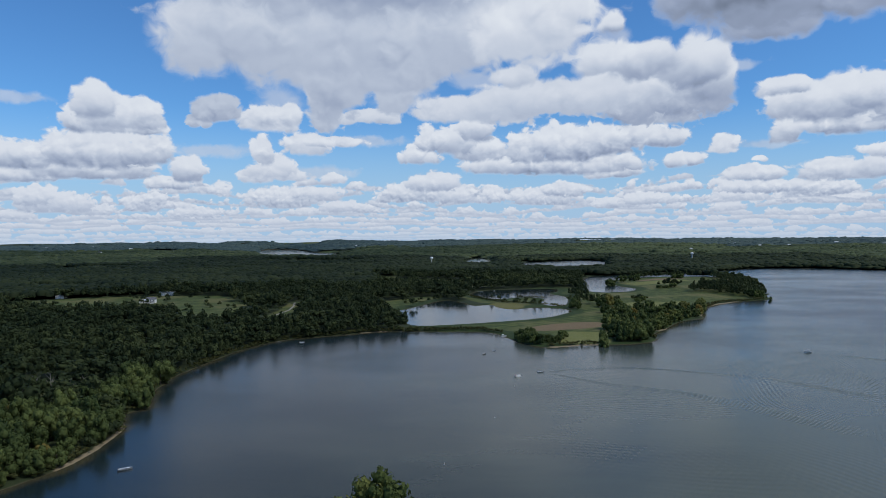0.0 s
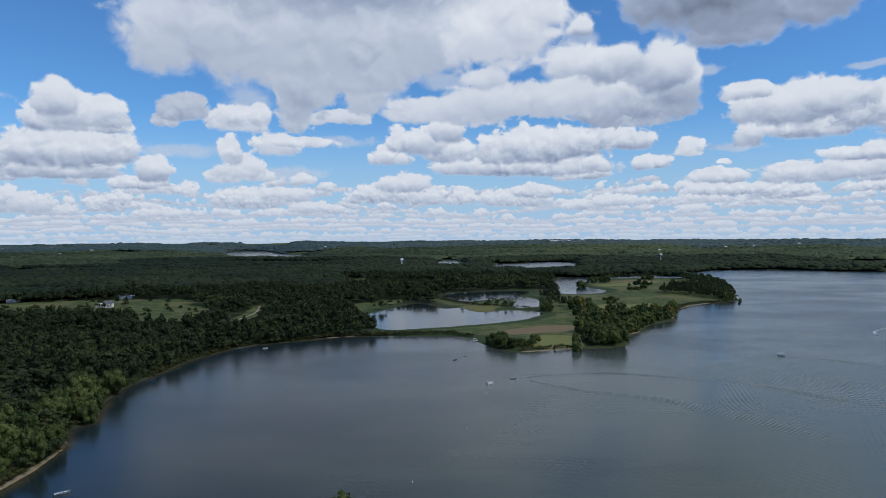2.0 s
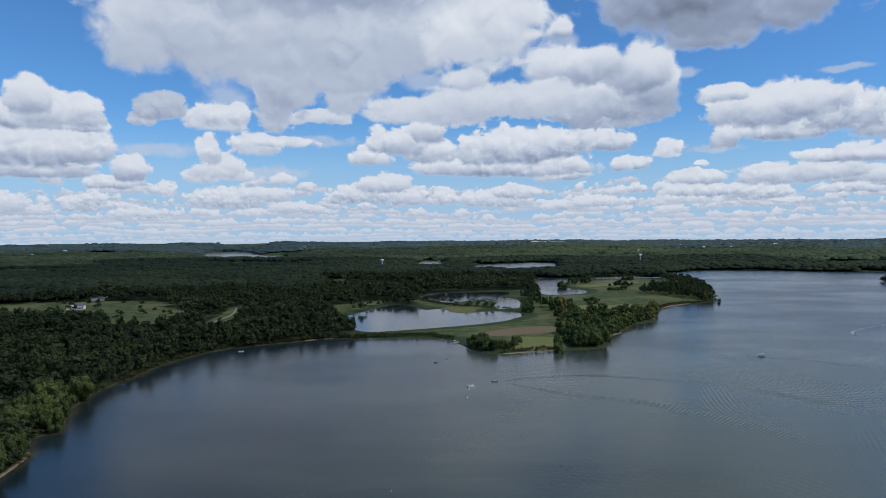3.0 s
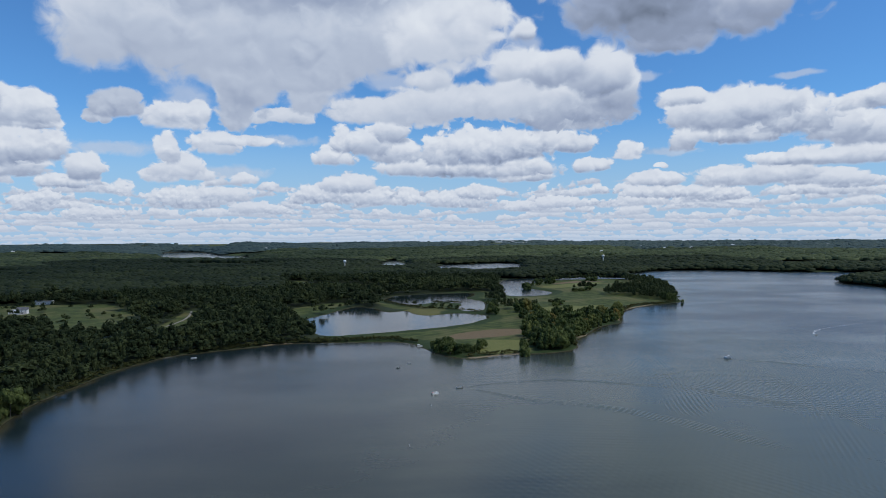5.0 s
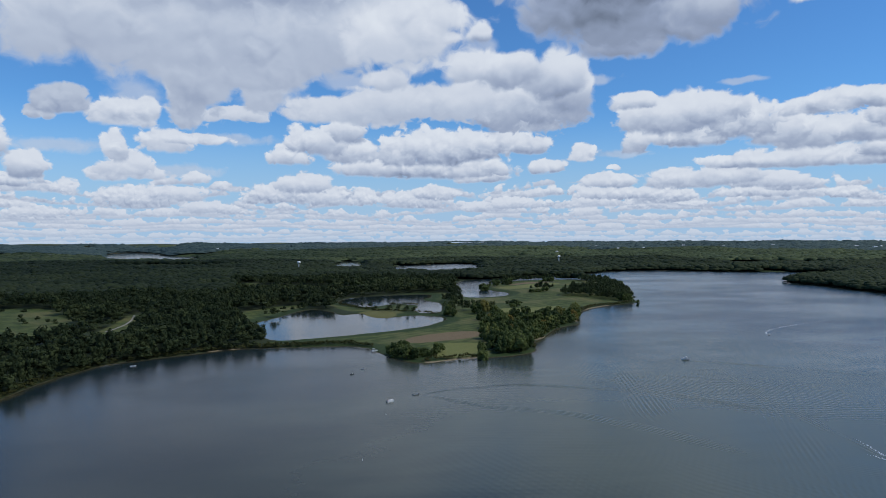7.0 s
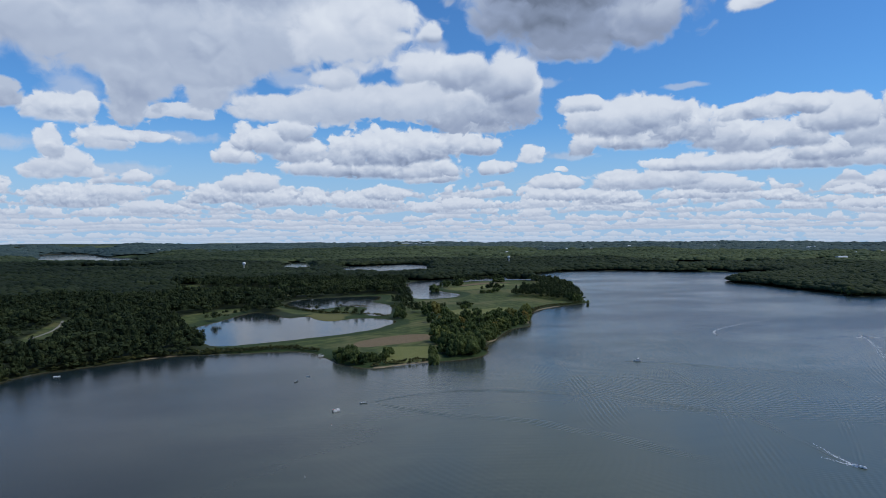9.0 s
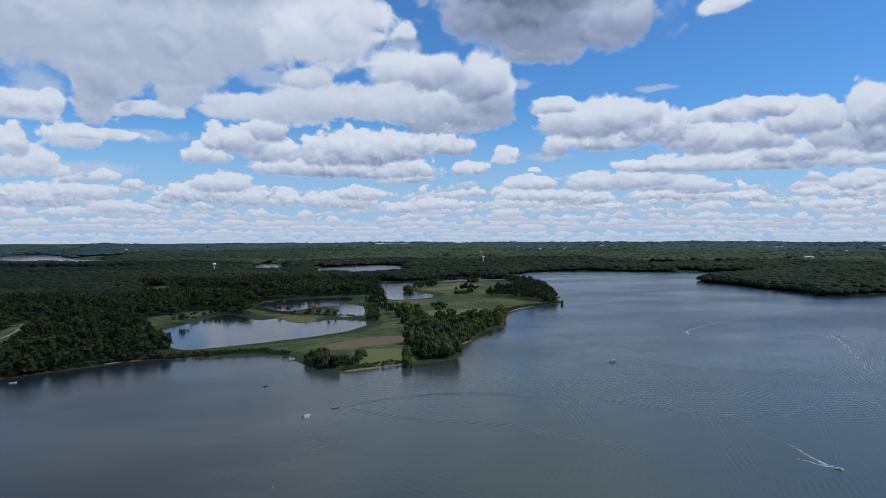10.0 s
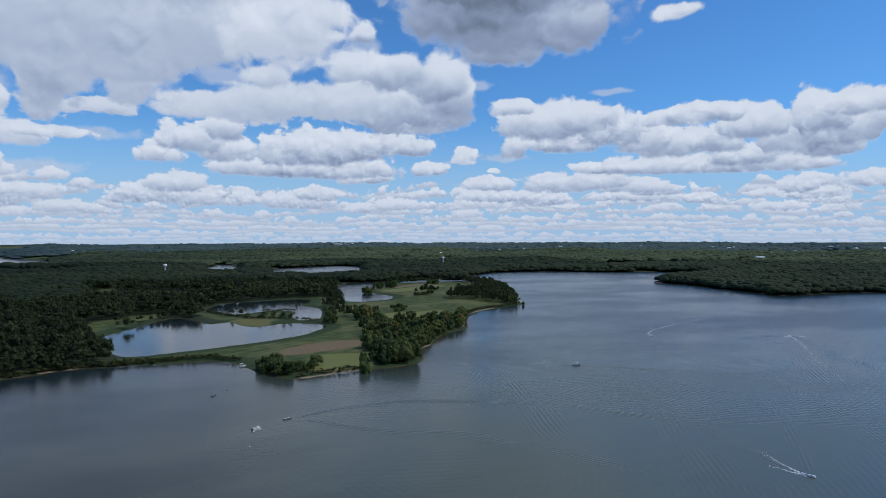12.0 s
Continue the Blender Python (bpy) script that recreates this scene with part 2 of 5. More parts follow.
def build_world():
    world = bpy.data.worlds.new("summer_sky")
    scene.world = world
    world.use_nodes = True
    world.cycles.sampling_method, world.cycles.sample_map_resolution = "MANUAL", 512
    tree = world.node_tree
    tree.nodes.clear()
    n = Nodes(tree)
    sky = n.add("ShaderNodeTexSky", sky_type="NISHITA", sun_disc=False, sun_elevation=radians(SUN_EL), sun_rotation=radians(SUN_AZ),
                altitude=300.0, air_density=1.1, dust_density=0.0, ozone_density=3.0)
    way = n.add("ShaderNodeTexCoord").outputs["Generated"]
    s = n.add("ShaderNodeSeparateXYZ", {0: way})
    az = n.math("MULTIPLY", n.math("ARCTAN2", s.outputs[0], s.outputs[1]), 57.2958)
    el = n.math("MULTIPLY", n.math("ARCSINE", s.outputs[2]), 57.2958)
    at = n.xyz(az, el, 0.0)
    deep = n.add("ShaderNodeMix", {0: 1.0, 6: sky.outputs[0], 7: (0.60, 0.92, 1.20, 1)}, data_type="RGBA", blend_type="MULTIPLY").outputs[2]
    clear = n.mix(n.ramp(el, 0.0, 11.0, 0.92, 0.0), deep, (4.2, 5.7, 7.3, 1))
    group = billow_group()
    here = n.add("ShaderNodeGroup", {0: at}, node_tree=group)
    relief, dome = here.outputs
    step = n.ramp(el, 1.0, 13.0, 0.10, 0.75, smooth=False)
    sunward = n.vec("MULTIPLY_ADD", n.xyz(step, step, 0.0), (0.45, 1.0, 0), at)
    dome_up = n.add("ShaderNodeGroup", {0: sunward}, node_tree=group).outputs[1]
    warp = n.add("ShaderNodeTexNoise", {"Vector": at, "Scale": 0.30, "Detail": 4.0, "Roughness": 0.55}, noise_dimensions="2D").outputs[1]
    amount = n.ramp(el, 1.0, 14.0, 0.45, 1.5, smooth=False)
    p = n.vec("MULTIPLY_ADD", n.vec("SUBTRACT", warp, (0.5, 0.5, 0.5)), n.xyz(amount, n.math("MULTIPLY", amount, 0.7), 0.0), at)
    height = n.add("ShaderNodeSeparateXYZ", {0: p}).outputs[1]
    bulge = n.math("MULTIPLY_ADD", relief, 0.70, 1.02)
    base_edge = n.math("MULTIPLY_ADD", relief, -0.30, height)
    rounded_height = n.math("MULTIPLY_ADD", n.math("MULTIPLY", dome, amount), 0.55, height)
    patch = n.ramp(n.add("ShaderNodeTexNoise", {"Vector": at, "Scale": 0.24, "Detail": 2.0}, noise_dimensions="2D").outputs[0], 0.35, 0.65, 0.25, 1.0)

    # scattered cumulus in the rest of the sky
    away = n.math("MAXIMUM", n.ramp(n.math("ABSOLUTE", n.math("SUBTRACT", az, 10.0)), 52.0, 64.0), n.ramp(el, 23.0, 30.0))
    rest = n.add("ShaderNodeTexNoise", {"Vector": n.vec("MULTIPLY", at, (0.05, 0.09, 0)), "Scale": 1.0, "Detail": 4.0, "Roughness": 0.55}, noise_dimensions="2D").outputs[0]
    # Unseen clouds thin out westward and thicken eastward to set the lake's brightness.
    rest = n.math("ADD", n.math("MULTIPLY_ADD", rest, 5.0, -2.5), n.ramp(az, -35.0, 30.0, -0.9, 0.25))
    cover = n.ramp(n.math("ADD", n.math("ADD", rest, relief), n.math("MULTIPLY_ADD", away, 3.0, -3.0)), -0.08, 0.30)
    lit = n.ramp(rest, 0.0, 1.2, 0.72, 0.50)

    state = n.xyz(lit, cover, 0.0)

    for k, (base, tall, fill) in enumerate(CLOUD_ROWS):
        line = n.xyz(n.math("MULTIPLY_ADD", az, 0.30 / tall, 37.3 * k), n.math("MULTIPLY", el, 0.35 / tall), 0.0)
        tops = n.add("ShaderNodeTexNoise", {"Vector": line, "Scale": 1.0, "Detail": 3.0, "Roughness": 0.5}, noise_dimensions="2D").outputs[0]
        sag = n.math("MULTIPLY_ADD", n.add("ShaderNodeTexNoise", {"Vector": n.xyz(n.math("MULTIPLY", az, 0.11), 9.1 * k, 0.0), "Scale": 1.0, "Detail": 1.0}, noise_dimensions="2D").outputs[0], tall * 2.4, base - tall * 1.2)
        up = n.math("DIVIDE", n.math("SUBTRACT", el, sag), tall)
        crest = n.math("ADD", n.math("MULTIPLY_ADD", tops, 4.6, fill - 1.95), n.math("MULTIPLY", relief, 0.7))
        alpha = n.math("MULTIPLY", n.ramp(n.math("SUBTRACT", crest, up), 0.0, 0.30), n.ramp(n.math("MULTIPLY_ADD", relief, 0.25, up), -0.12, 0.14))
        state = layered(n, state, alpha, n.ramp(n.math("MULTIPLY_ADD", dome, 0.5, up), -0.1, 1.05, 0.44, 0.90))

    after = n.vec("MULTIPLY_ADD", state, (1e-7, 1e-7, 0), p)
    for a, e, w, h in SHREDS:
        r = n.vec("LENGTH", n.vec("MULTIPLY_ADD", after, (1 / w, 1 / h, 0), (-a / w, -e / h, 0)))
        state = layered(n, state, n.ramp(n.math("SUBTRACT", r, bulge), 0.05, -0.65, 0.0, 0.62), 0.62)

    # the higher banks hang nearer and hide the lower ones
    for name, (tones, lobes) in sorted(BANKS.items(), key=lambda item: min(lobe[1] for lobe in item[1][1])):
        after = n.vec("MULTIPLY_ADD", state, (1e-7, 1e-7, 0), p)  # keeps the banks in order
        edges = n.vec("MULTIPLY_ADD", state, (1e-7, 1e-7, 0), n.xyz(bulge, base_edge, rounded_height))
        state = n.add("ShaderNodeGroup", {0: after, 1: edges, 2: state}, node_tree=bank_group(name, tones, lobes)).outputs[0]
    done = n.add("ShaderNodeSeparateXYZ", {0: state})
    lit, cover = done.outputs[0], done.outputs[1]
    cover = n.math("MULTIPLY", cover, n.ramp(el, -1.0, 0.8, 0.60, 1.0))
    lit = n.math("MULTIPLY_ADD", n.math("SUBTRACT", dome, dome_up), n.math("MULTIPLY", patch, n.ramp(el, 1.0, 16.0, 0.42, 0.30)), lit)
    for a, e, w, h, strong in UNDERSIDES:
        r = n.vec("LENGTH", n.vec("MULTIPLY_ADD", p, (1 / w, 1 / h, 0), (-a / w, -e / h, 0)))
        lit = n.math("SUBTRACT", lit, n.ramp(r, 1.15, 0.2, 0.0, strong))
    lit = n.add("ShaderNodeMix", {0: n.ramp(el, -0.6, 4.0, 0.45, 1.0), 2: 0.64, 3: lit}).outputs[0]
    tone = n.add("ShaderNodeValToRGB", {0: lit})
    ramp = tone.color_ramp
    ramp.elements[0].position, ramp.elements[0].color = 0.0, (0.19, 0.22, 0.28, 1)
    ramp.elements[1].position, ramp.elements[1].color = 1.0, (0.90, 0.90, 0.89, 1)
    for place, colour in ((0.3, (0.37, 0.42, 0.53, 1)), (0.6, (0.60, 0.64, 0.71, 1)), (0.85, (0.80, 0.81, 0.83, 1))):
        ramp.elements.new(place).color = colour
    blue = n.add("ShaderNodeBackground", {0: clear, 1: SKY_LIGHT})
    white = n.add("ShaderNodeBackground", {0: tone.outputs[0], 1: CLOUD_LIGHT})
    both = n.add("ShaderNodeMixShader", {0: cover, 1: blue.outputs[0], 2: white.outputs[0]})
    n.add("ShaderNodeOutputWorld", {0: both.outputs[0]})


build_world()

# ---------------------------------------------------------------- materials


def material(name):
    mat = bpy.data.materials.new(name)
    mat.use_nodes = True
    mat.node_tree.nodes.clear()
    return mat, Nodes(mat.node_tree)


def finish(mat, n, shader):
    n.add("ShaderNodeOutputMaterial", {0: shader})
    return mat


def plain(name, colour, rough=0.6, metal=0.0, vary=0.12, scale=3.0):
    """Paint, metal or timber with slight mottling and wear."""
    mat, n = material(name)
    where = n.add("ShaderNodeTexCoord").outputs["Object"]
    grain = n.noise(where, scale, 5.0, 0.6)
    dark = tuple(c * (1 - 2 * vary) for c in colour) + (1,)
    light = tuple(min(1.0, c * (1 + vary)) for c in colour) + (1,)
    tint = n.mix(n.ramp(grain, 0.3, 0.7), dark, light)
    return finish(mat, n, n.add("ShaderNodeBsdfPrincipled", {"Base Color": tint, "Roughness": rough, "Metallic": metal}).outputs[0])


def foliage(name, dark, light, autumn=None, per_object=True):
    """Leaves: colour differs from tree to tree and clump to clump; light comes through a little."""
    mat, n = material(name)
    own = n.add("ShaderNodeObjectInfo").outputs["Random"] if per_object else n.add("ShaderNodeAttribute", attribute_name="tint").outputs["Fac"]
    island = n.add("ShaderNodeNewGeometry").outputs["Random Per Island"]
    where = n.add("ShaderNodeNewGeometry").outputs["Position"]
    patch = n.noise(where, 0.35, 3.0)
    t = n.math("ADD", n.math("MULTIPLY", own, 0.70), n.math("MULTIPLY", island, 0.18))
    t = n.math("ADD", t, n.math("MULTIPLY_ADD", patch, 0.5, -0.15), clamp=True)
    tint = n.mix(t, dark + (1,), light + (1,))
    if autumn:
        tint = n.mix(n.ramp(own, 0.945, 0.965), tint, autumn + (1,))
    leafy = n.add("ShaderNodeBump", {"Height": n.noise(where, 1.1, 4.0, 0.65), "Strength": 0.6, "Distance": 0.6}).outputs[0]
    skin = n.add("ShaderNodeBsdfPrincipled", {"Base Color": tint, "Roughness": 0.7, "Specular IOR Level": 0.07, "Normal": leafy}).outputs[0]
    back = n.add("ShaderNodeBsdfTranslucent", {0: tint}).outputs[0]
    return finish(mat, n, n.add("ShaderNodeMixShader", {0: 0.22, 1: skin, 2: back}).outputs[0])


def ground_material():
    mat, n = material("ground_cover")
    where = n.add("ShaderNodeNewGeometry").outputs["Position"]

    def zone(name):
        return n.add("ShaderNodeAttribute", attribute_name=name).outputs["Fac"]

    broad, mid, fine = n.noise(where, 0.012, 4.0), n.noise(where, 0.07, 5.0, 0.6), n.noise(where, 0.9, 4.0, 0.65)
    ragged = n.math("MULTIPLY_ADD", mid, 14.0, -7.0)
    litter = n.mix(fine, (0.016, 0.026, 0.009, 1), (0.040, 0.050, 0.020, 1))
    grass = n.mix(n.ramp(n.math("ADD", mid, n.math("MULTIPLY_ADD", fine, 0.5, -0.25)), 0.40, 0.62), (0.052, 0.074, 0.018, 1), (0.118, 0.134, 0.036, 1))
    grass = n.mix(n.ramp(broad, 0.48, 0.62), grass, n.mix(fine, (0.135, 0.132, 0.046, 1), (0.185, 0.172, 0.066, 1)))
    lush = n.mix(fine, (0.022, 0.042, 0.011, 1), (0.050, 0.072, 0.019, 1))
    grass = n.mix(n.ramp(n.math("ADD", zone("shore"), ragged), 16.0, 24.0), lush, grass)
    stripe = n.ramp(n.math("SINE", n.vec("DOT_PRODUCT", where, (0.30, -0.42, 0))), -0.4, 0.4, 0.72, 1.15)
    grass = n.mix(n.math("SUBTRACT", stripe, 0.6), n.mix(0.5, grass, (0.02, 0.035, 0.01, 1)), grass)
    tint = n.mix(n.ramp(n.math("ADD", zone("meadow"), ragged), -3.0, 3.0), litter, grass)
    # Mown grass, and field strips lightened as if sunlit.
    mown_lit = n.mix(n.ramp(fine, 0.3, 0.7), (0.135, 0.150, 0.040, 1), (0.205, 0.200, 0.066, 1))
    tint = n.mix(n.math("MULTIPLY", n.ramp(n.math("ADD", zone("mown"), n.math("MULTIPLY", ragged, 0.5)), -3.0, 3.0), 0.8), tint, mown_lit)
    tilled = n.mix(n.ramp(fine, 0.3, 0.7), (0.135, 0.098, 0.052, 1), (0.20, 0.145, 0.078, 1))
    tint = n.mix(n.ramp(n.math("ADD", zone("crop"), n.math("MULTIPLY", ragged, 0.35)), -2.0, 2.0), tint, tilled)
    marsh = n.mix(n.ramp(fine, 0.3, 0.7), (0.15, 0.13, 0.04, 1), (0.11, 0.12, 0.04, 1))
    tint = n.mix(n.ramp(n.math("ADD", zone("reed"), n.math("MULTIPLY", ragged, 0.6)), -2.0, 2.0), tint, marsh)
    sand = n.mix(fine, (0.18, 0.145, 0.085, 1), (0.28, 0.225, 0.14, 1))
    bank = n.mix(n.ramp(mid, 0.62, 0.46), n.mix(fine, (0.075, 0.062, 0.036, 1), (0.12, 0.10, 0.062, 1)), n.mix(fine, (0.030, 0.034, 0.014, 1), (0.065, 0.058, 0.030, 1)))
    tint = n.mix(n.ramp(n.math("ADD", zone("shore"), n.math("MULTIPLY", ragged, 0.25)), 0.0, 1.6), bank, tint)
    tint = n.mix(n.math("MULTIPLY", n.ramp(n.math("ADD", zone("beach"), n.math("MULTIPLY", ragged, 0.2)), -1.0, 1.0), n.ramp(zone("shore"), 4.0, 2.0)), tint, sand)
    bump = n.add("ShaderNodeBump", {"Height": n.math("ADD", fine, mid), "Strength": 0.6, "Distance": 0.5}).outputs[0]
    return finish(mat, n, n.add("ShaderNodeBsdfPrincipled", {"Base Color": tint, "Roughness": 0.9, "Specular IOR Level": 0.2, "Normal": bump}).outputs[0])


def water_material(name, murk, rough):
    """Calm silty lake water: gloss by its index, wind patches and small waves as relief."""
    mat, n = material(name)
    where = n.add("ShaderNodeNewGeometry").outputs["Position"]
    wind = n.ramp(n.noise(n.vec("MULTIPLY", where, (0.004, 0.0065, 0)), 1.0, 4.0, 0.55), 0.38, 0.64)
    streak = n.noise(n.vec("MULTIPLY", where, (0.012, 0.05, 0)), 1.0, 3.0)
    swell = n.noise(n.vec("MULTIPLY", where, (0.10, 0.17, 0)), 1.0, 2.0, 0.5)
    height = n.math("MULTIPLY", swell, n.math("MULTIPLY_ADD", wind, 0.06, 0.05))
    east = n.ramp(n.vec("DOT_PRODUCT", where, (1, 0, 0)), -20.0, 260.0, 0.006, 0.040)
    bend = n.noise(n.vec("MULTIPLY", where, (0.012, 0.012, 0)), 1.0, 2.0)
    for turn, length, seed in ((24.0, 4.2, 3.0), (-38.0, 3.6, 9.0), (78.0, 4.6, 17.0)):
        run = n.vec("DOT_PRODUCT", where, (math.cos(radians(turn)) * 6.2832 / length, math.sin(radians(turn)) * 6.2832 / length, 0))
        patch = n.ramp(n.noise(n.vec("MULTIPLY_ADD", where, (0.006, 0.006, 0), (seed, 0, 0)), 1.0, 2.0), 0.44, 0.62)
        crest = n.math("SINE", n.math("MULTIPLY_ADD", bend, 26.0, run))
        height = n.math("ADD", height, n.math("MULTIPLY", n.math("MULTIPLY", crest, patch), east))
    bump = n.add("ShaderNodeBump", {"Height": height, "Strength": 0.55, "Distance": 1.0}).outputs[0]
    # Silt tint, painted lighter for the sunlit east, darker for the shaded west.
    lit_plume = n.vec("LENGTH", n.vec("MULTIPLY_ADD", where, (1 / 430, 1 / 430, 0), (-340 / 430, -350 / 430, 0)))
    silt_and_sun = n.ramp(n.math("ADD", lit_plume, n.math("MULTIPLY_ADD", n.noise(n.vec("MULTIPLY", where, (0.004, 0.009, 0)), 1.0, 4.0), 0.9, -0.45)), 1.1, 0.35)
    silt_and_sun = n.math("ADD", silt_and_sun, n.math("MULTIPLY_ADD", streak, 0.3, -0.15), clamp=True)
    tint = n.mix(silt_and_sun, (0.011, 0.020, 0.022, 1), murk + (1,))
    deep = n.math("MULTIPLY_ADD", n.noise(where, 0.06, 4.0, 0.6), 9.0, n.math("SUBTRACT", n.add("ShaderNodeAttribute", attribute_name="off_shore").outputs["Fac"], 4.5))
    tint = n.mix(n.ramp(deep, 0.5, 8.0, 0.75, 0.0), tint, (0.072, 0.062, 0.030, 1))
    calm = n.math("MULTIPLY", n.ramp(n.vec("DOT_PRODUCT", where, (0, 1, 0)), 716.0, 745.0), n.ramp(n.vec("DOT_PRODUCT", where, (1, 0, 0)), 330.0, 255.0))
    gloss = n.add("ShaderNodeMix", {0: calm, 2: n.math("MULTIPLY_ADD", wind, 0.08, rough), 3: 0.12}).outputs[0]
    return finish(mat, n, n.add("ShaderNodeBsdfPrincipled", {"Base Color": tint, "Roughness": gloss, "IOR": 1.333, "Specular IOR Level": 0.45, "Normal": bump}).outputs[0])


GROUND = ground_material()
LAKE = water_material("lake_water", (0.090, 0.104, 0.078), 0.19)
LEAF = foliage("broad_leaves", (0.022, 0.042, 0.016), (0.138, 0.166, 0.050), (0.20, 0.165, 0.044))
# Yellow-green leaves, lightened further to put sunlit crowns in the colour.
LIT_LEAF = foliage("lit_yellow_green_leaves", (0.042, 0.068, 0.022), (0.200, 0.212, 0.058), (0.27, 0.20, 0.05))
# Darker than LEAF: cloud shade on the west woods is in the colour.
WOODS = foliage("shaded_wood_leaves", (0.016, 0.027, 0.013), (0.082, 0.100, 0.038), per_object=False)
# Darker copy of the leaves, with the far woods' shade in the colour.
BEYOND = foliage("shaded_far_leaves", (0.009, 0.017, 0.010), (0.052, 0.066, 0.029), per_object=False)
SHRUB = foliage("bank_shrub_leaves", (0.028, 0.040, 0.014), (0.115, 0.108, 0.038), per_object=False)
# Haze put into the leaf colour: lighter first, bluer at the horizon.
FAR_WOODS = foliage("hazy_distant_leaves", (0.018, 0.032, 0.019), (0.112, 0.136, 0.060), per_object=False)
HORIZON_WOODS = foliage("hazy_horizon_leaves", (0.050, 0.080, 0.082), (0.100, 0.135, 0.115), per_object=False)
BARK = plain("grey_bark", (0.10, 0.085, 0.07), 0.9, 0.0, 0.25, 6.0)

# ---------------------------------------------------------------- plan of the shores
WEST_SHORE = [(-215, 235), (-191, 274), (-180, 299), (-176, 315), (-178, 345), (-180, 366), (-194, 384), (-197, 394), (-184, 402), (-201, 440),
              (-208, 487), (-204, 520), (-196, 580), (-182, 628), (-164, 660), (-134, 676), (-110, 688), (-88, 702), (-63, 711), (-31, 709),
              (9, 704), (40, 706), (59, 688), (68, 652), (80, 624), (95, 605)]
PENINSULA_SHORE = [(113, 607), (137, 616), (156, 617), (179, 618), (201, 625), (213, 645), (226, 690), (252, 716), (267, 748), (288, 774),
                   (320, 793), (335, 830), (350, 878), (382, 923), (413, 953), (451, 976), (490, 996), (512, 1000), (530, 1060), (600, 1200),
                   (650, 1380), (655, 1470), (600, 1513)]
BAY_SHORE = [(514, 1511), (439, 1487), (378, 1429), (335, 1330), (345, 1263), (364, 1205), (337, 1152), (284, 1134), (262, 1155), (274, 1210),
             (280, 1300), (335, 1532), (394, 1562), (489, 1602), (560, 1661), (619, 1640), (700, 1660), (792, 1760)]
FAR_SHORE = [(904, 1812), (1041, 1784), (1115, 1700), (1240, 1650), (1400, 1560), (1300, 1440), (1060, 1350), (1014, 1310), (1023, 1238),
             (1012, 1143), (1008, 1005), (994, 962), (1031, 935), (1088, 957), (1243, 931), (1700, 800), (1900, 200)]
SOUTH_SHORE = [(900, -250), (200, -120), (60, 100), (25, 200), (10, 237), (-20, 245), (-48, 225), (-70, 170), (-150, 180)]
POND_NEAR = [(-41, 757), (-57, 835), (-75, 877), (-54, 915), (-31, 963), (-8, 1021), (9, 1032), (33, 992), (42, 949), (58, 953), (73, 970),
             (78, 922), (94, 905), (115, 915), (134, 927), (163, 915), (179, 881), (152, 838), (128, 812), (83, 787), (29, 766), (-19, 750)]
POND_FAR = [(38, 1109), (65, 1189), (105, 1209), (170, 1222), (217, 1223), (209, 1166), (180, 1124), (207, 1070), (192, 985), (174, 942),
            (153, 945), (145, 982), (169, 1040), (142, 1074), (117, 1062), (91, 1033), (70, 1053)]
LONG_POND = [(271, 2265), (353, 2307), (438, 2354), (528, 2404), (591, 2286), (545, 2170), (490, 1850), (350, 1775), (236, 1770), (226, 1970)]
SMALL_POND = [(80, 2560), (140, 2740), (195, 2590), (165, 2020), (68, 2000)]
RIVER_REACH = [(-1188, 4190), (-1150, 4420), (-900, 4180), (-760, 3680), (-500, 3330), (-420, 2720), (-600, 2780), (-790, 2800), (-1000, 3450)]
WATERS = [WEST_SHORE + PENINSULA_SHORE + BAY_SHORE + FAR_SHORE + SOUTH_SHORE, POND_NEAR, POND_FAR, LONG_POND, SMALL_POND, RIVER_REACH]
PENINSULA_FIELD = [(-45, 748), (-30, 708), (60, 700), (70, 640), (95, 595), (220, 605), (265, 720), (355, 860), (530, 1000), (660, 1400), (560, 1520),
                   (430, 1490), (330, 1310), (364, 1205), (337, 1145), (262, 1120), (215, 985), (185, 890), (80, 785)]
MEADOWS = [PENINSULA_FIELD,
           [(-92, 930), (-80, 880), (-58, 905), (-15, 1010), (5, 1060), (-30, 1085), (-95, 1010)],
           [(-150, 1400), (-100, 1470), (60, 1390), (112, 1320), (110, 1260), (50, 1250), (-60, 1290), (-140, 1320)],
           [(-700, 1000), (-640, 1070), (-440, 1110), (-330, 1050), (-265, 880), (-240, 800), (-270, 762), (-317, 790), (-352, 830), (-414, 862), (-600, 890)],
           [(-860, 1250), (-800, 1330), (-690, 1290), (-700, 1230)],
           [(-345, 400), (-290, 490), (-262, 470), (-272, 420), (-320, 380)], [(-276, 388), (-262, 415), (-240, 402), (-250, 376)],
           [(30, 1110), (40, 1010), (85, 930), (180, 890), (245, 1000), (280, 1120), (264, 1210), (222, 1245), (160, 1235), (150, 1150), (60, 1130)],
           [(-228, 770), (-226, 880), (-229, 930), (-236, 985), (-214, 985), (-206, 940), (-200, 880), (-200, 770)],
           [(-260, 1420), (-130, 1530), (-90, 1500), (-180, 1400)]]
CROPS = [[(96, 700), (102, 733), (139, 755), (174, 765), (190, 747), (177, 720), (142, 707), (116, 697)], [(380, 1330), (480, 1440), (560, 1400), (470, 1370)]]
# The first outline is mown grass; the others paint sunlit strips of field.
MOWN_AND_LIT = [[(106, 623), (118, 679), (139, 693), (175, 683), (165, 621), (138, 612)], [(248, 918), (275, 970), (313, 959), (370, 983), (348, 927), (287, 907)], [(359, 1305), (406, 1324), (489, 1368), (523, 1345), (474, 1295), (387, 1245)]]
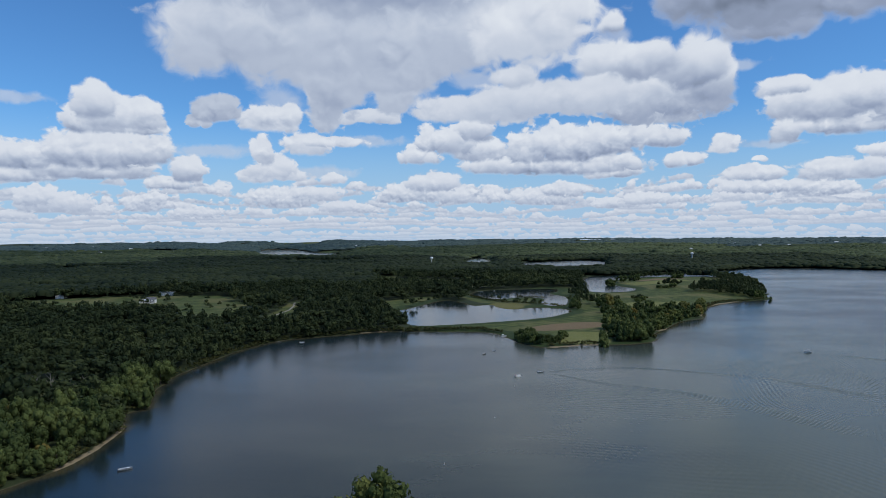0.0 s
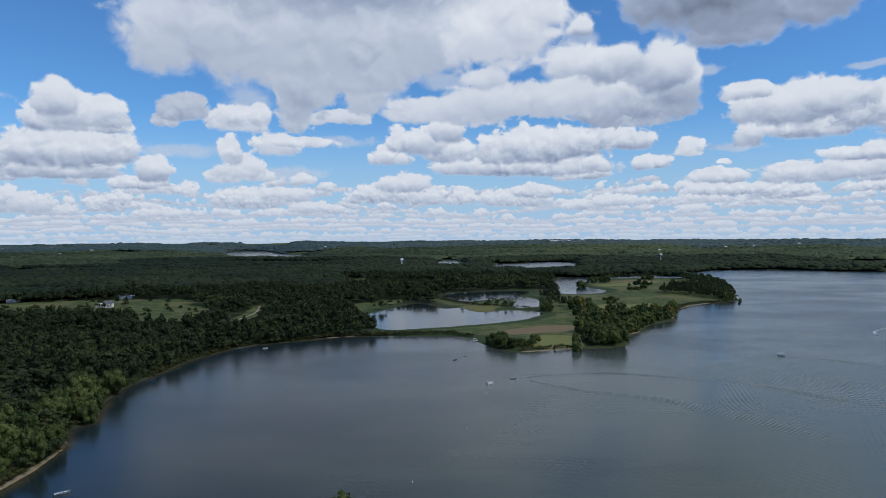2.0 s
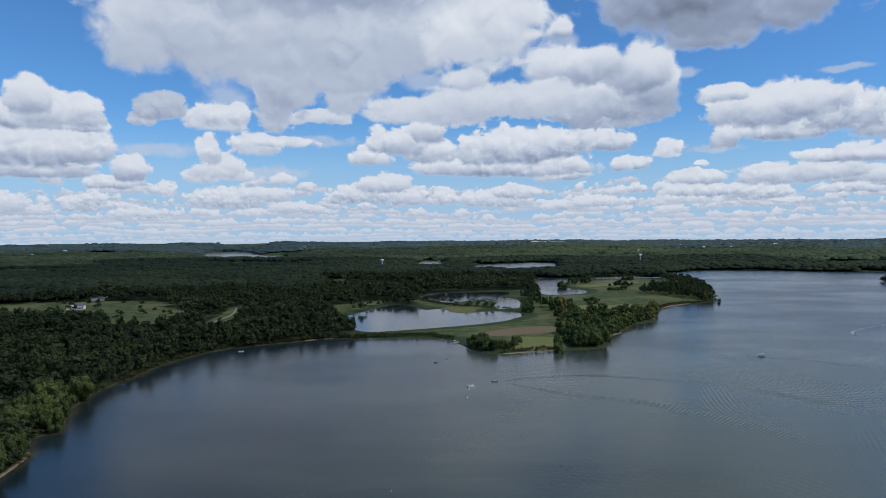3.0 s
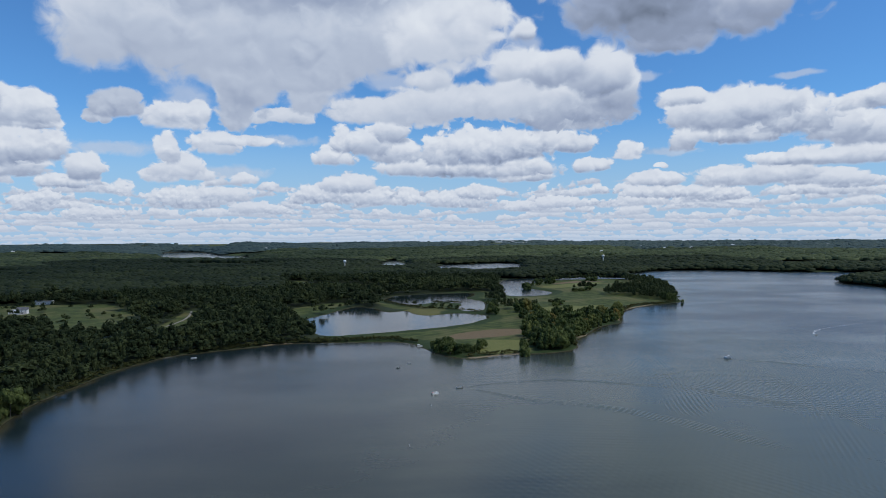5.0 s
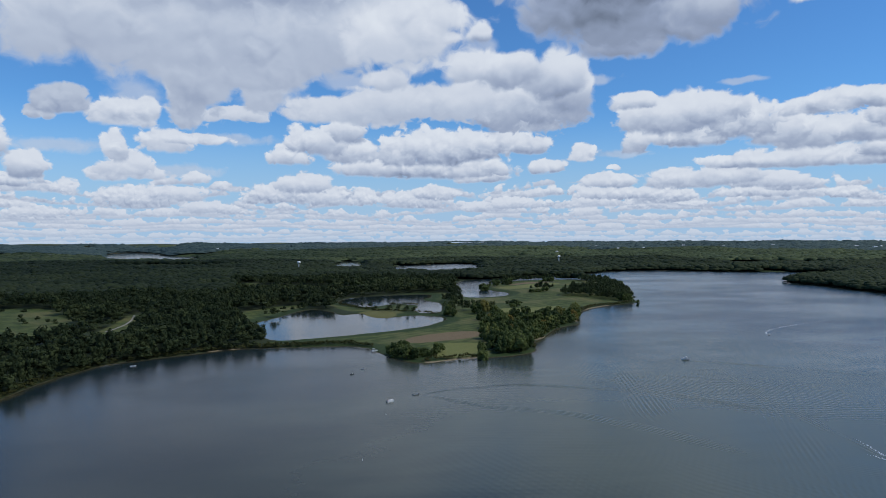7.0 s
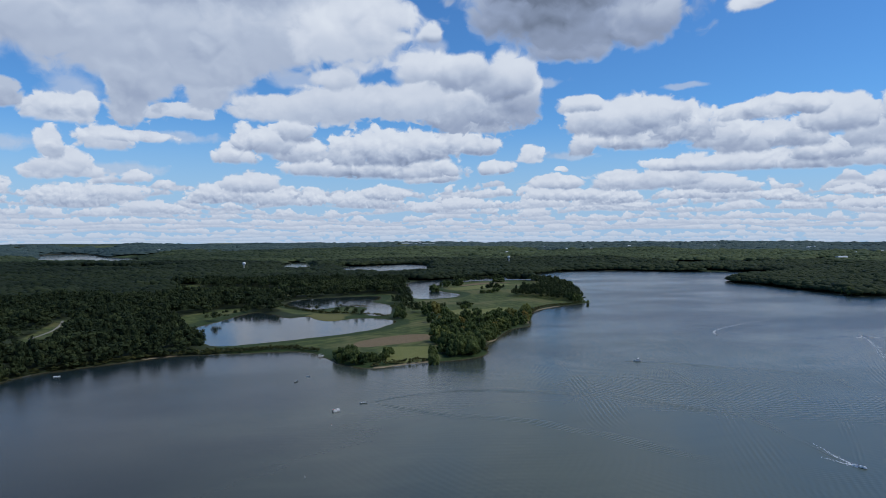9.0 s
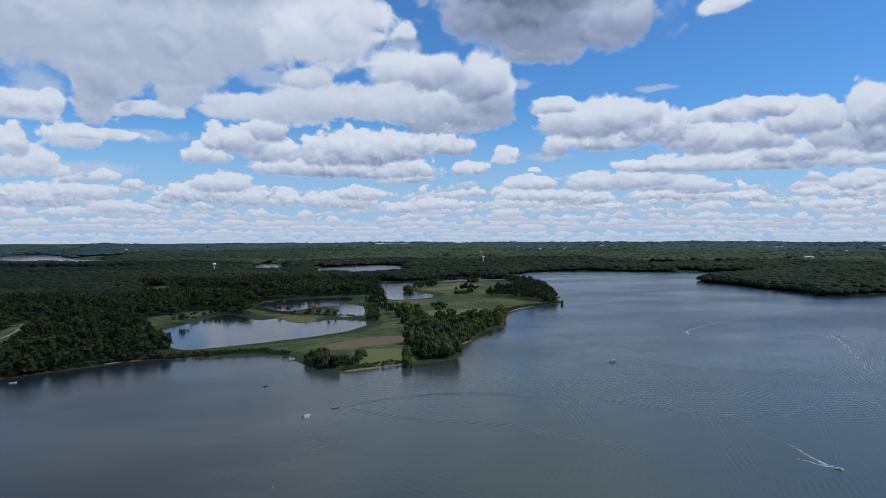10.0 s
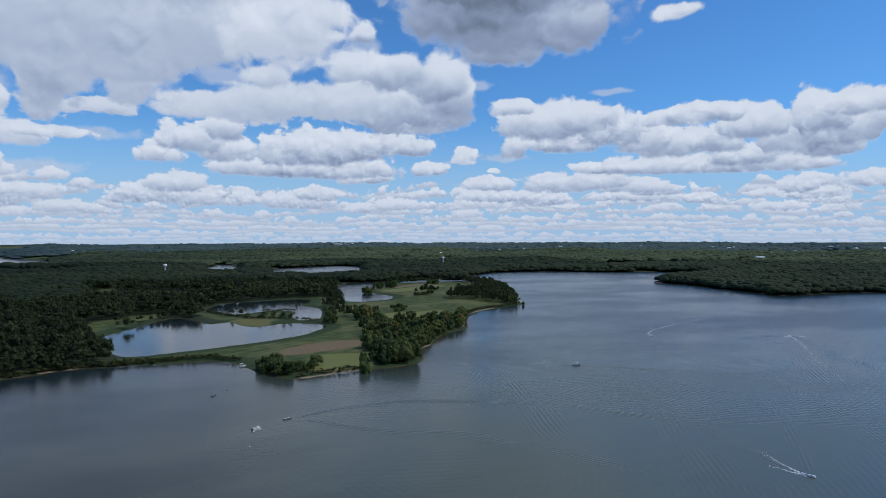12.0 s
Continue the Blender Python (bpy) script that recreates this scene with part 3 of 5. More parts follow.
BEACHES = [[(-176, 296), (-171, 345), (-174, 374), (-186, 374), (-186, 296)], [(98, 600), (150, 609), (155, 620), (140, 620), (100, 612)], [(322, 796), (352, 880), (346, 884), (326, 830)], [(352, 880), (412, 950), (450, 972), (448, 980), (405, 955)],
           [(226, 690), (254, 716), (250, 722), (222, 696)], [(-95, 696), (-60, 708), (-62, 714), (-96, 703)]]
REEDS = [[(60, 960), (78, 925), (94, 905), (115, 913), (120, 960), (90, 985)]]


def rounded(poly, times=2):
    """The outline with its corners cut."""
    for _ in range(times):
        p, q = np.array(poly, float), np.roll(np.array(poly, float), -1, axis=0)
        poly = np.stack([0.75 * p + 0.25 * q, 0.25 * p + 0.75 * q], 1).reshape(-1, 2)
    return poly


def depth_in(poly, x, y):
    """Metres by which points lie inside an outline; negative outside."""
    best, inside = np.full(x.shape, 1e12), np.zeros(x.shape, bool)
    for (ax, ay), (bx, by) in zip(poly, np.roll(poly, -1, axis=0)):
        ex, ey = bx - ax, by - ay
        t = np.clip(((x - ax) * ex + (y - ay) * ey) / (ex * ex + ey * ey + 1e-9), 0, 1)
        best = np.minimum(best, (x - ax - t * ex) ** 2 + (y - ay - t * ey) ** 2)
        if by != ay:
            inside ^= ((ay > y) != (by > y)) & (x < ex * (y - ay) / (by - ay) + ax)
    return np.where(inside, 1, -1) * np.sqrt(best)


def waves(x, y, scale, seed):
    """A cheap rolling field between about -1 and 1."""
    rng, out = np.random.default_rng(seed), 0
    for k in range(7):
        a, f, ph = rng.uniform(0, 6.28), (0.6 + 0.35 * k) / scale, rng.uniform(0, 6.28)
        out = out + np.sin((x * np.cos(a) + y * np.sin(a)) * f * 6.28 + ph) / (1 + 0.35 * k)
    return out / 2.6


WATERS = [rounded(w) for w in WATERS]
MEADOWS, CROPS, REEDS, BEACHES, MOWN_AND_LIT = [[rounded(p) for p in some] for some in (MEADOWS, CROPS, REEDS, BEACHES, MOWN_AND_LIT)]


def inland(x, y):
    """Metres from the nearest water; negative on water."""
    wiggle = 1.6 * waves(x, y, 34, 3) + 0.8 * waves(x, y, 13, 4)
    d = np.max([depth_in(w, x, y) for w in WATERS], axis=0)
    return -d + wiggle


def inside_any(polys, x, y):
    return np.max([depth_in(p, x, y) for p in polys], axis=0)


def far_fields(x, y):
    """Above 0 in the open strips of farmland between the distant woods."""
    far = np.hypot(x, y)
    return waves(x * 0.35, y, 460, 31) + 0.5 * waves(x * 0.5, y, 170, 32) - np.interp(far, [1250, 1800, 2600, 4700], [1.5, 0.90, 0.55, 0.30])


def land_height(x, y, shore=None):
    shore = inland(x, y) if shore is None else shore
    far = np.hypot(x, y)
    swell = np.clip((shore - 15) / 260, 0, 1)
    hills = swell * (3.0 + 3.0 * waves(x, y, 420, 11)) * np.clip((2400 - far) / 800, 0.25, 1)
    rise = 38 * np.clip((far - 2300) / 2350, 0, 1) ** 1.15 * (1 + 0.10 * waves(x, y, 1500, 12)) + np.clip((far - 2600) / 800, 0, 1) * 5 * waves(x, y, 900, 13)
    rise *= np.clip(shore / 220, 0, 1)
    field = 3.0 * np.exp(-(((x - 470) / 120) ** 2 + ((y - 1220) / 150) ** 2)) * np.clip(shore / 40, 0, 1)
    return np.clip(shore * 0.22, -2.5, 1.1) + hills + rise + field


def axis_steps(lo, hi, step, left, right):
    mid = list(np.arange(lo, hi + 1e-6, step))
    for sign, end in ((-1, left), (1, right)):
        at, s = (lo, step) if sign < 0 else (mid[-1], step)
        while (at > end) if sign < 0 else (at < end):
            s = min(s * 1.07, 90)
            at += sign * s
            mid = [at] + mid if sign < 0 else mid + [at]
    return np.array(mid)


def mesh_of(name, verts, faces, mat=None, smooth=False):
    """A mesh from arrays of places and of equal-sided faces."""
    verts, faces = np.asarray(verts, np.float32), np.asarray(faces, np.int32)
    me = bpy.data.meshes.new(name)
    me.vertices.add(len(verts))
    me.vertices.foreach_set("co", verts.ravel())
    n, k = faces.shape
    me.loops.add(n * k)
    me.loops.foreach_set("vertex_index", faces.ravel())
    me.polygons.add(n)
    me.polygons.foreach_set("loop_start", np.arange(0, n * k, k, dtype=np.int32))
    me.update(calc_edges=True)
    if smooth:
        me.polygons.foreach_set("use_smooth", np.ones(n, bool))
    if mat:
        me.materials.append(mat)
    return me


def attribute(me, name, values):
    me.attributes.new(name, "FLOAT", "POINT").data.foreach_set("value", np.asarray(values, np.float32))


def build_ground():
    xs, ys = axis_steps(-420, 720, 6, -6500, 6500), axis_steps(200, 1320, 6, -1500, 5600)
    X, Y = np.meshgrid(xs, ys)
    x, y = X.ravel(), Y.ravel()
    shore = inland(x, y)
    z = land_height(x, y, shore)
    w = len(xs)
    i = (np.arange(len(ys) - 1)[:, None] * w + np.arange(w - 1)).ravel()
    me = mesh_of("ground", np.stack([x, y, z], 1), np.stack([i, i + 1, i + w + 1, i + w], 1), GROUND, smooth=True)
    attribute(me, "shore", shore)
    for name, polys in (("meadow", MEADOWS), ("crop", CROPS), ("mown", MOWN_AND_LIT), ("reed", REEDS), ("beach", BEACHES)):
        inner = inside_any(polys, x, y)
        if name == "meadow":
            inner = np.maximum(inner, far_fields(x, y) * 60)
        attribute(me, name, np.maximum(inner, -50))
    tagged(new("ground", me), "wooded lakeside land with mown fields and sandy banks", "ground", kind="structure")
    xs, ys = axis_steps(-280, 540, 9, -6500, 6500), axis_steps(230, 1010, 9, -1500, 5600)
    X, Y = np.meshgrid(xs, ys)
    x, y, w = X.ravel(), Y.ravel(), len(xs)
    i = (np.arange(len(ys) - 1)[:, None] * w + np.arange(w - 1)).ravel()
    me = mesh_of("water", np.stack([x, y, 0 * x], 1), np.stack([i, i + 1, i + w + 1, i + w], 1), LAKE)
    attribute(me, "off_shore", np.clip(-inland(x, y), 0, 60))
    tagged(new("water", me), "calm grey-green lake water with light ripples", "lake", kind="structure")


build_ground()

# ---------------------------------------------------------------- trees


def ball(level):
    """Places and triangles of an icosphere."""
    bm = bmesh.new()
    bmesh.ops.create_icosphere(bm, subdivisions=level, radius=1)
    bm.verts.ensure_lookup_table()
    v = np.array([p.co[:] for p in bm.verts])
    f = np.array([[p.index for p in face.verts] for face in bm.faces])
    bm.free()
    return v, f


def cap(sides=7):
    """A low faceted dome for treetops at the horizon."""
    v = [(0, 0, 1.0)] + [(r * math.cos(6.2832 * (k + turn) / sides), r * math.sin(6.2832 * (k + turn) / sides), z) for r, z, turn in ((0.75, 0.6, 0), (1.0, -0.3, 0.5)) for k in range(sides)]
    f = [(0, 1 + k, 1 + (k + 1) % sides) for k in range(sides)]
    f += [(1 + k, 1 + sides + k, 1 + (k + 1) % sides) for k in range(sides)] + [(1 + (k + 1) % sides, 1 + sides + k, 1 + sides + (k + 1) % sides) for k in range(sides)]
    return np.array(v), np.array(f)


def leaf_quads(rng, places, normals, size, loose=0.32):
    """Bent leaf sprays at places, turned roughly along normals."""
    n = len(places)
    nor = normals + rng.normal(0, loose, (n, 3))
    nor /= np.linalg.norm(nor, axis=1, keepdims=True)
    side = np.cross(nor, rng.normal(0, 1, (n, 3)))
    side /= np.linalg.norm(side, axis=1, keepdims=True)
    up = np.cross(nor, side)
    s = size * rng.uniform(0.55, 1.25, (n, 1))
    corners = [places + s * (a * side + b * up * rng.uniform(0.6, 1.0, (n, 1)) + c * nor) for a, b, c in ((-1, 0, 0), (0, -1, 0.25), (1, 0, 0), (0, 1, 0.25))]
    v = np.stack(corners, 1).reshape(-1, 3)
    i = np.arange(n)[:, None] * 4
    f = np.concatenate([i + (0, 1, 2), i + (0, 2, 3)])
    return v, f


def crown_shape(seed, lobes, leaves, size, level, spread=0.55, tall=1.0, lobe=(0.30, 0.52), core=0.90, loose=0.32):
    """A crown about 2 wide and 2 * tall high round the origin: lumpy cores under loose leaf sprays."""
    rng = np.random.default_rng(seed)
    bv, bf = ball(level)
    centres, radii = [], []
    for k in range(lobes):
        a, h = rng.uniform(0, 6.28), rng.uniform(-0.72, 0.7)
        reach = spread * math.sqrt(max(0.05, 1 - max(h, 0.0) ** 2)) * rng.uniform(0.45, 1.2)
        centres.append((reach * math.cos(a), reach * math.sin(a), h * tall * 0.8))
        radii.append(rng.uniform(*lobe) * (1.0 if h < 0.3 else 0.8))
    centres, radii = np.array(centres), np.array(radii)
    V, F, count = [], [], 0
    for c, r in zip(centres, radii):
        v = bv * (r * core * rng.uniform(0.78, 1.14, (len(bv), 1))) * (1, 1, 0.9) + c
        V.append(v)
        F.append(bf + count)
        count += len(v)
    pick = rng.choice(lobes, leaves, p=radii ** 2 / (radii ** 2).sum())
    d = rng.normal(0, 1, (leaves, 3)) + (0, 0, 0.25)
    d /= np.linalg.norm(d, axis=1, keepdims=True)
    at = centres[pick] + d * (radii[pick, None] * rng.uniform(0.86, 1.06, (leaves, 1)))
    gap = np.linalg.norm(at[:, None] - centres[None], axis=2) / radii[None]
    keep = gap.min(1) > 0.82
    v, f = leaf_quads(rng, at[keep], d[keep], size, loose)
    V.append(v)
    F.append(f + count)
    return np.concatenate(V), np.concatenate(F)


def trunk_shape(height, width, seed):
    """A tapered trunk with three limbs."""
    rng = np.random.default_rng(seed)
    V, F = [], []

    def limb(a, b, ra, rb, sides=6):
        a, b = Vector(a), Vector(b)
        x = (b - a).orthogonal().normalized()
        y = (b - a).normalized().cross(x)
        base = len(V)
        for p, r in ((a, ra), (a.lerp(b, 0.5), (ra + rb) * 0.45), (b, rb)):
            for k in range(sides):
                t = 6.2832 * k / sides
                V.append(p + r * (math.cos(t) * x + math.sin(t) * y))
        for ring in (0, sides):
            for k in range(sides):
                m = (k + 1) % sides
                F.append((base + ring + k, base + ring + m, base + ring + sides + m, base + ring + sides + k))

    limb((0, 0, -0.6), (0, 0, height), width, width * 0.45)
    for k in range(3):
        t = 2.1 * k + rng.uniform(0, 1)
        limb((0, 0, height * (0.6 + 0.1 * k)), (2.4 * math.cos(t), 2.4 * math.sin(t), height * 1.2), width * 0.4, width * 0.15)
    return np.array(V), np.array(F)


def make_tree(seed, height, wide, label, leaf_mat=None, leaves=1300, size=0.076):
    """One tree of its own: an Empty at its foot with trunk and crown."""
    v, f = crown_shape(seed, 22, leaves, size, 1, spread=0.72, lobe=(0.24, 0.44))
    crown_half = height * 0.54
    v = v * (wide, wide, crown_half) + (0, 0, height - crown_half * 0.95)
    root = tagged(new("tree"), label, "tree", "trees by the lake")
    crown = new("crown", mesh_of("crown", v, f, leaf_mat or LEAF, True))
    trunk = new("trunk", mesh_of("trunk", *trunk_shape(height * 0.62, 0.28, seed), BARK, True))
    crown.parent = trunk.parent = root
    return root


def spread_points(poly, gap, seed, margin=0.0):
    """Jittered places about gap apart inside an outline."""
    poly, rng = np.array(poly, float), np.random.default_rng(seed)
    lo, hi = poly.min(0), poly.max(0)
    gx, gy = np.meshgrid(np.arange(lo[0], hi[0] + gap, gap), np.arange(lo[1], hi[1] + gap, gap * 0.87))
    gx = gx + (np.arange(gx.shape[0]) % 2)[:, None] * gap * 0.5
    x, y = (g.ravel() + rng.uniform(-0.36, 0.36, g.size) * gap for g in (gx, gy))
    keep = depth_in(poly, x, y) > margin
    return x[keep], y[keep]


def ring(cx, cy, rx, ry, turn=0.0):
    a, c, s = np.linspace(0, 6.2832, 17)[:-1], math.cos(radians(turn)), math.sin(radians(turn))
    ex, ey = rx * np.cos(a), ry * np.sin(a)
    return np.stack([cx + ex * c - ey * s, cy + ex * s + ey * c], 1)


# Groves whose trees stand singly: outline, spacing, height, label.
GROVES = [
    (ring(83, 634, 13, 22, 25), 7.0, 11, "broadleaf tree with full green crown on the grassy point"),
    (ring(106, 634, 11, 9, 10), 6.0, 7, "low bushy tree with grey-green leaves near the bank"),
    (ring(186, 646, 18, 25, -20), 9.5, 18, "tall green broadleaf tree in a grove on the bank"),
    (ring(199, 662, 13, 26, -25), 9.5, 15, "bright yellow-green tree in a grove on the bank"),
    ([(228, 694), (252, 720), (270, 756), (296, 782), (286, 792), (256, 766), (232, 724)], 8.6, 10, "bright green young tree on the grassy lake bank"),
    (ring(186, 703, 11, 15), 8.0, 14, "round-crowned tree turning yellow beside the field"),
    (ring(236, 716, 10, 16, -50), 7.5, 11, "green tree leaning over the sandy bank"),
    ([(194, 770), (233, 783), (267, 772), (322, 796), (340, 860), (297, 885), (247, 875), (212, 848)], 13.4, 14, "dark green tree in a dense wood on the peninsula"),
    ([(325, 800), (345, 850), (372, 903), (358, 912), (338, 868)], 7.5, 13, "bright green tree along the lake bank"),
    ([(-196, 392), (-184, 404), (-203, 470), (-222, 470), (-226, 396)], 10.5, 16, "broadleaf tree leaning from the shore over the water"),
    ([(-177, 300), (-182, 362), (-200, 380), (-250, 380), (-252, 290), (-200, 262)], 12.0, 15.5, "leafy green tree in the shoreline wood"),
    (ring(1025, 979, 46, 20, -8), 15.0, 15, "bright yellow-green tree on the far headland"),
    (ring(222, 742, 24, 32, -32), 12.5, 13, "dark green tree in a dense wood on the peninsula"),
    (ring(-26, 228, 17, 9, 8), 8.5, 21, "bright green treetop on the near point"),
]
SINGLE_TREES = [(154, 622, 14, 5.0), (121, 645, 10, 5.0), (112, 636, 6, 3.6), (184, 908, 17, 5.0), (191, 922, 16, 5.0), (509, 1001, 6, 2.5),
                (601, 1250, 16.3, 9.7), (501, 1012, 14.0, 4.7), (494, 1014, 16.2, 5.6), (489, 1026, 15.7, 6.3), (489, 965, 6.5, 2.4), (151, 607, 12.7, 4.9), (223, 910, 17.7, 7.6), (235, 912, 21.6, 7.6), (244, 913, 14.0, 6.4), (304, 980, 9.8, 5.6), (292, 969, 7.7, 5.0), (397, 1182, 6.9, 6.9),
                (407, 1178, 7.6, 6.2), (422, 1184, 10.5, 7.0), (330, 1274, 18.3, 11.0), (372, 1338, 17.5, 8.9), (399, 1363, 14.3, 8.0), (412, 1364, 16.0, 7.2), (182, 905, 18.6, 5.0), (187, 893, 13.5, 4.9), (506, 1411, 14.3, 8.4), (518, 1406, 12.7, 8.4), (118, 641, 11.7, 5.0)]


def kinds(height, label, seed, leaf_mat):
    return [make_tree(seed + k, height * (0.80 + 0.18 * k), height * (0.33 + 0.08 * k), label, leaf_mat) for k in range(3)]


def plant(model, x, y, z, rng, sizes=(0.58, 1.22)):
    s = rng.uniform(*sizes)
    m = Matrix.Translation((x, y, z)) @ Matrix.Rotation(rng.uniform(0, 6.28), 4, "Z")
    ob = copy_thing(model, m)
    ob.scale = (s * rng.uniform(0.9, 1.12), s * rng.uniform(0.9, 1.12), s)
    return ob


def build_groves():
    rng = np.random.default_rng(5)
    for g, (outline, gap, height, label) in enumerate(GROVES):
        x, y = spread_points(outline, gap, 40 + g)
        ok = inland(x, y) > 0.5
        x, y = x[ok], y[ok]
        z = land_height(x, y)
        models = kinds(height, label, 100 * g, LIT_LEAF if "bright" in label or "yellow" in label else LEAF)
        for k in range(len(x)):
            if k < 3:
                models[k].matrix_basis = Matrix.Translation((x[k], y[k], z[k] - 0.15))
            else:
                plant(models[k % 3], x[k], y[k], z[k] - 0.15, rng)
    for k, (x, y, height, wide) in enumerate(SINGLE_TREES):
        z = float(land_height(np.array([x]), np.array([y]))[0])
        make_tree(900 + k, height, wide, "single dark green tree standing near the water").location = (x, y, z - 0.15)


def woods(name, label, x, y, z, height, wide, shapes, mat, seed, own=0.8, shade_bands=0.30):
    """Many crowns joined into one mesh; each keeps its own tint."""
    rng = np.random.default_rng(seed)
    V, F, T, count = [], [], [], 0
    kind = rng.integers(0, len(shapes), len(x))
    for k, (v, f) in enumerate(shapes):
        at = np.nonzero(kind == k)[0]
        if not len(at):
            continue
        a = rng.uniform(0, 6.28, len(at))[:, None]
        px = v[:, 0] * np.cos(a) - v[:, 1] * np.sin(a)
        py = v[:, 0] * np.sin(a) + v[:, 1] * np.cos(a)
        half = height[at, None] * 0.46
        P = np.stack([x[at, None] + px * wide[at, None], y[at, None] + py * wide[at, None], z[at, None] + height[at, None] - half + v[:, 2] * half], 2)
        V.append(P.reshape(-1, 3))
        F.append((f[None] + (np.arange(len(at)) * len(v))[:, None, None] + count).reshape(-1, 3))
        # Tint also carries painted sunlit and shaded bands, and a cloud-shaded west.
        T.append(np.repeat(np.clip(0.40 + own * rng.uniform(-0.5, 0.5, len(at)) + shade_bands * waves(x[at] * 0.4, y[at], 420, 51) + 0.5 * shade_bands * waves(x[at] * 0.4, y[at], 130, 52) + 0.30 * np.clip((x[at] - 330) / 700, -1, 1) + 0.06, 0, 1), len(v)))
        count += P.shape[0] * P.shape[1]
    me = mesh_of(name, np.concatenate(V), np.concatenate(F), mat, True)
    attribute(me, "tint", np.concatenate(T))
    return tagged(new(name, me), label, "trees", kind="stuff")


def no_underside(shape, low=-0.55):
    v, f = shape
    return v, f[v[f][:, :, 2].mean(1) > low]


# Trees here are kept low so that the lane shows from the camera.
LANE_SIGHT = [(-236, 960), (-200, 960), (-180, 850), (-170, 730), (-215, 720), (-236, 800)]


def build_woods():
    mids = [no_underside(crown_shape(700 + k, 5, 150, 0.155, 1, spread=0.58, lobe=(0.34, 0.58), core=0.80, loose=0.45), -0.35) for k in range(9)]
    # west woods and everything up to about a kilometre away
    x, y = spread_points([(-1100, 250), (-150, 250), (-60, 690), (-30, 760), (60, 1130), (260, 1130), (420, 1560), (-1100, 1560)], 12.2, 21)
    far, az = np.hypot(x, y), np.degrees(np.arctan2(x, y))
    shore, field = inland(x, y), inside_any(MEADOWS, x, y)
    field = field + 12 * waves(x, y, 70, 61) * (far > 500)
    taken = np.max([depth_in(np.array(g[0]), x, y) for g in GROVES], axis=0)
    ok = (shore > 1.0) & (field < -1.0) & (az > -44) & (far < 1250) & (taken < 2)
    ok |= (shore > 1.0) & (field < -1.0) & (az > -6) & (far < 1560)
    ok &= ~((x > -46) & (y < 790))
    rng = np.random.default_rng(22)
    edge = rounded(WEST_SHORE[:21], 2)[:-4]
    edge = edge[rng.integers(0, len(edge) - 1, 420)] + rng.normal(0, 6.0, (420, 2))
    in_edge = inland(edge[:, 0], edge[:, 1])
    pick = (in_edge > 1.5) & (in_edge < 14) & (edge[:, 0] < -44) & (np.max([depth_in(np.array(g[0]), edge[:, 0], edge[:, 1]) for g in GROVES], axis=0) < 0)
    x, y, shore = np.r_[x[ok], edge[pick, 0]], np.r_[y[ok], edge[pick, 1]], np.r_[shore[ok], in_edge[pick]]
    h = (17 + 3.0 * waves(x, y, 140, 41) + rng.normal(0, 2.6, len(x)) + 3.0 * waves(x, y, 55, 44)) * np.clip(0.50 + shore / 26, 0.50, 1)
    w = np.clip(rng.lognormal(2.02, 0.36, len(x)), 3.6, 14.0) * np.clip(0.55 + shore / 60, 0.55, 1)
    # Cut tree height and width to open the camera's view of the lane.
    young = np.clip(depth_in(np.array(LANE_SIGHT, float), x, y) / 12, 0, 1)
    h, w = h * (1 - 0.62 * young), w * (1 - 0.35 * young)
    woods("woodland", "dense dark green broadleaf woodland on rolling land", x, y, land_height(x, y, shore), h, w, mids, WOODS, 23, 0.95, 0.34)
    # groves and hedges on the far half of the peninsula
    X, Y = [], []
    for k, (outline, gap) in enumerate(PENINSULA_WOODS):
        a, b = spread_points(outline, gap, 60 + k)
        X.append(a), Y.append(b)
    x, y = np.concatenate(X), np.concatenate(Y)
    shore = inland(x, y)
    ok = shore > 1.0
    x, y, shore = x[ok], y[ok], shore[ok]
    h = rng.uniform(8, 15, len(x)) * np.clip(0.5 + shore / 30, 0.5, 1)
    h = np.where((y < 1000) & (x > 165) & (x < 265), h * 1.3, np.where(y < 1000, h * 0.75, np.where(x > 415, h * 1.3, h)))
    woods("peninsula_wood", "dark green grove on the hill of the peninsula", x, y, land_height(x, y, shore), h, rng.uniform(3.6, 5.4, len(x)), mids, WOODS, 24)
    # low scrub along the banks
    t = np.concatenate([np.array([(a * (1 - s) + c * s, b * (1 - s) + d * s) for s in np.linspace(0, 1, int(math.hypot(c - a, d - b) / 1.3))]) for (a, b), (c, d) in SCRUB])
    west = rounded(WEST_SHORE[:21], 2)[:-4]
    west = west[rng.integers(0, len(west) - 1, 900)] + rng.normal(0, 5.0, (900, 2))
    t = np.concatenate([t, west[inland(west[:, 0], west[:, 1]) < 9]])
    x, y = t[:, 0] + rng.normal(0, 1.5, len(t)), t[:, 1] + rng.normal(0, 1.5, len(t))
    shore = inland(x, y)
    ok = shore > 0.6
    x, y, shore = x[ok], y[ok], shore[ok]
    woods("scrub", "low green scrub along the lake bank", x, y, land_height(x, y, shore), rng.uniform(1.8, 5.2, len(x)), rng.uniform(1.6, 3.6, len(x)), [no_underside(crown_shape(760 + k, 3, 30, 0.22, 1, spread=0.5)) for k in range(5)], SHRUB, 25)
    # distant woods, coarser the further they lie
    hills = []
    for k in range(6):
        r = np.random.default_rng(800 + k)
        v, f = ball(1)
        hills.append(no_underside((v * r.uniform(0.8, 1.2, (len(v), 1)), f), -0.3))
    v, f = cap()
    plain_crowns = [(v * np.random.default_rng(850 + k).uniform(0.8, 1.2, (len(v), 1)), f) for k in range(4)]
    X, Y, S = [], [], []
    r = 1200.0
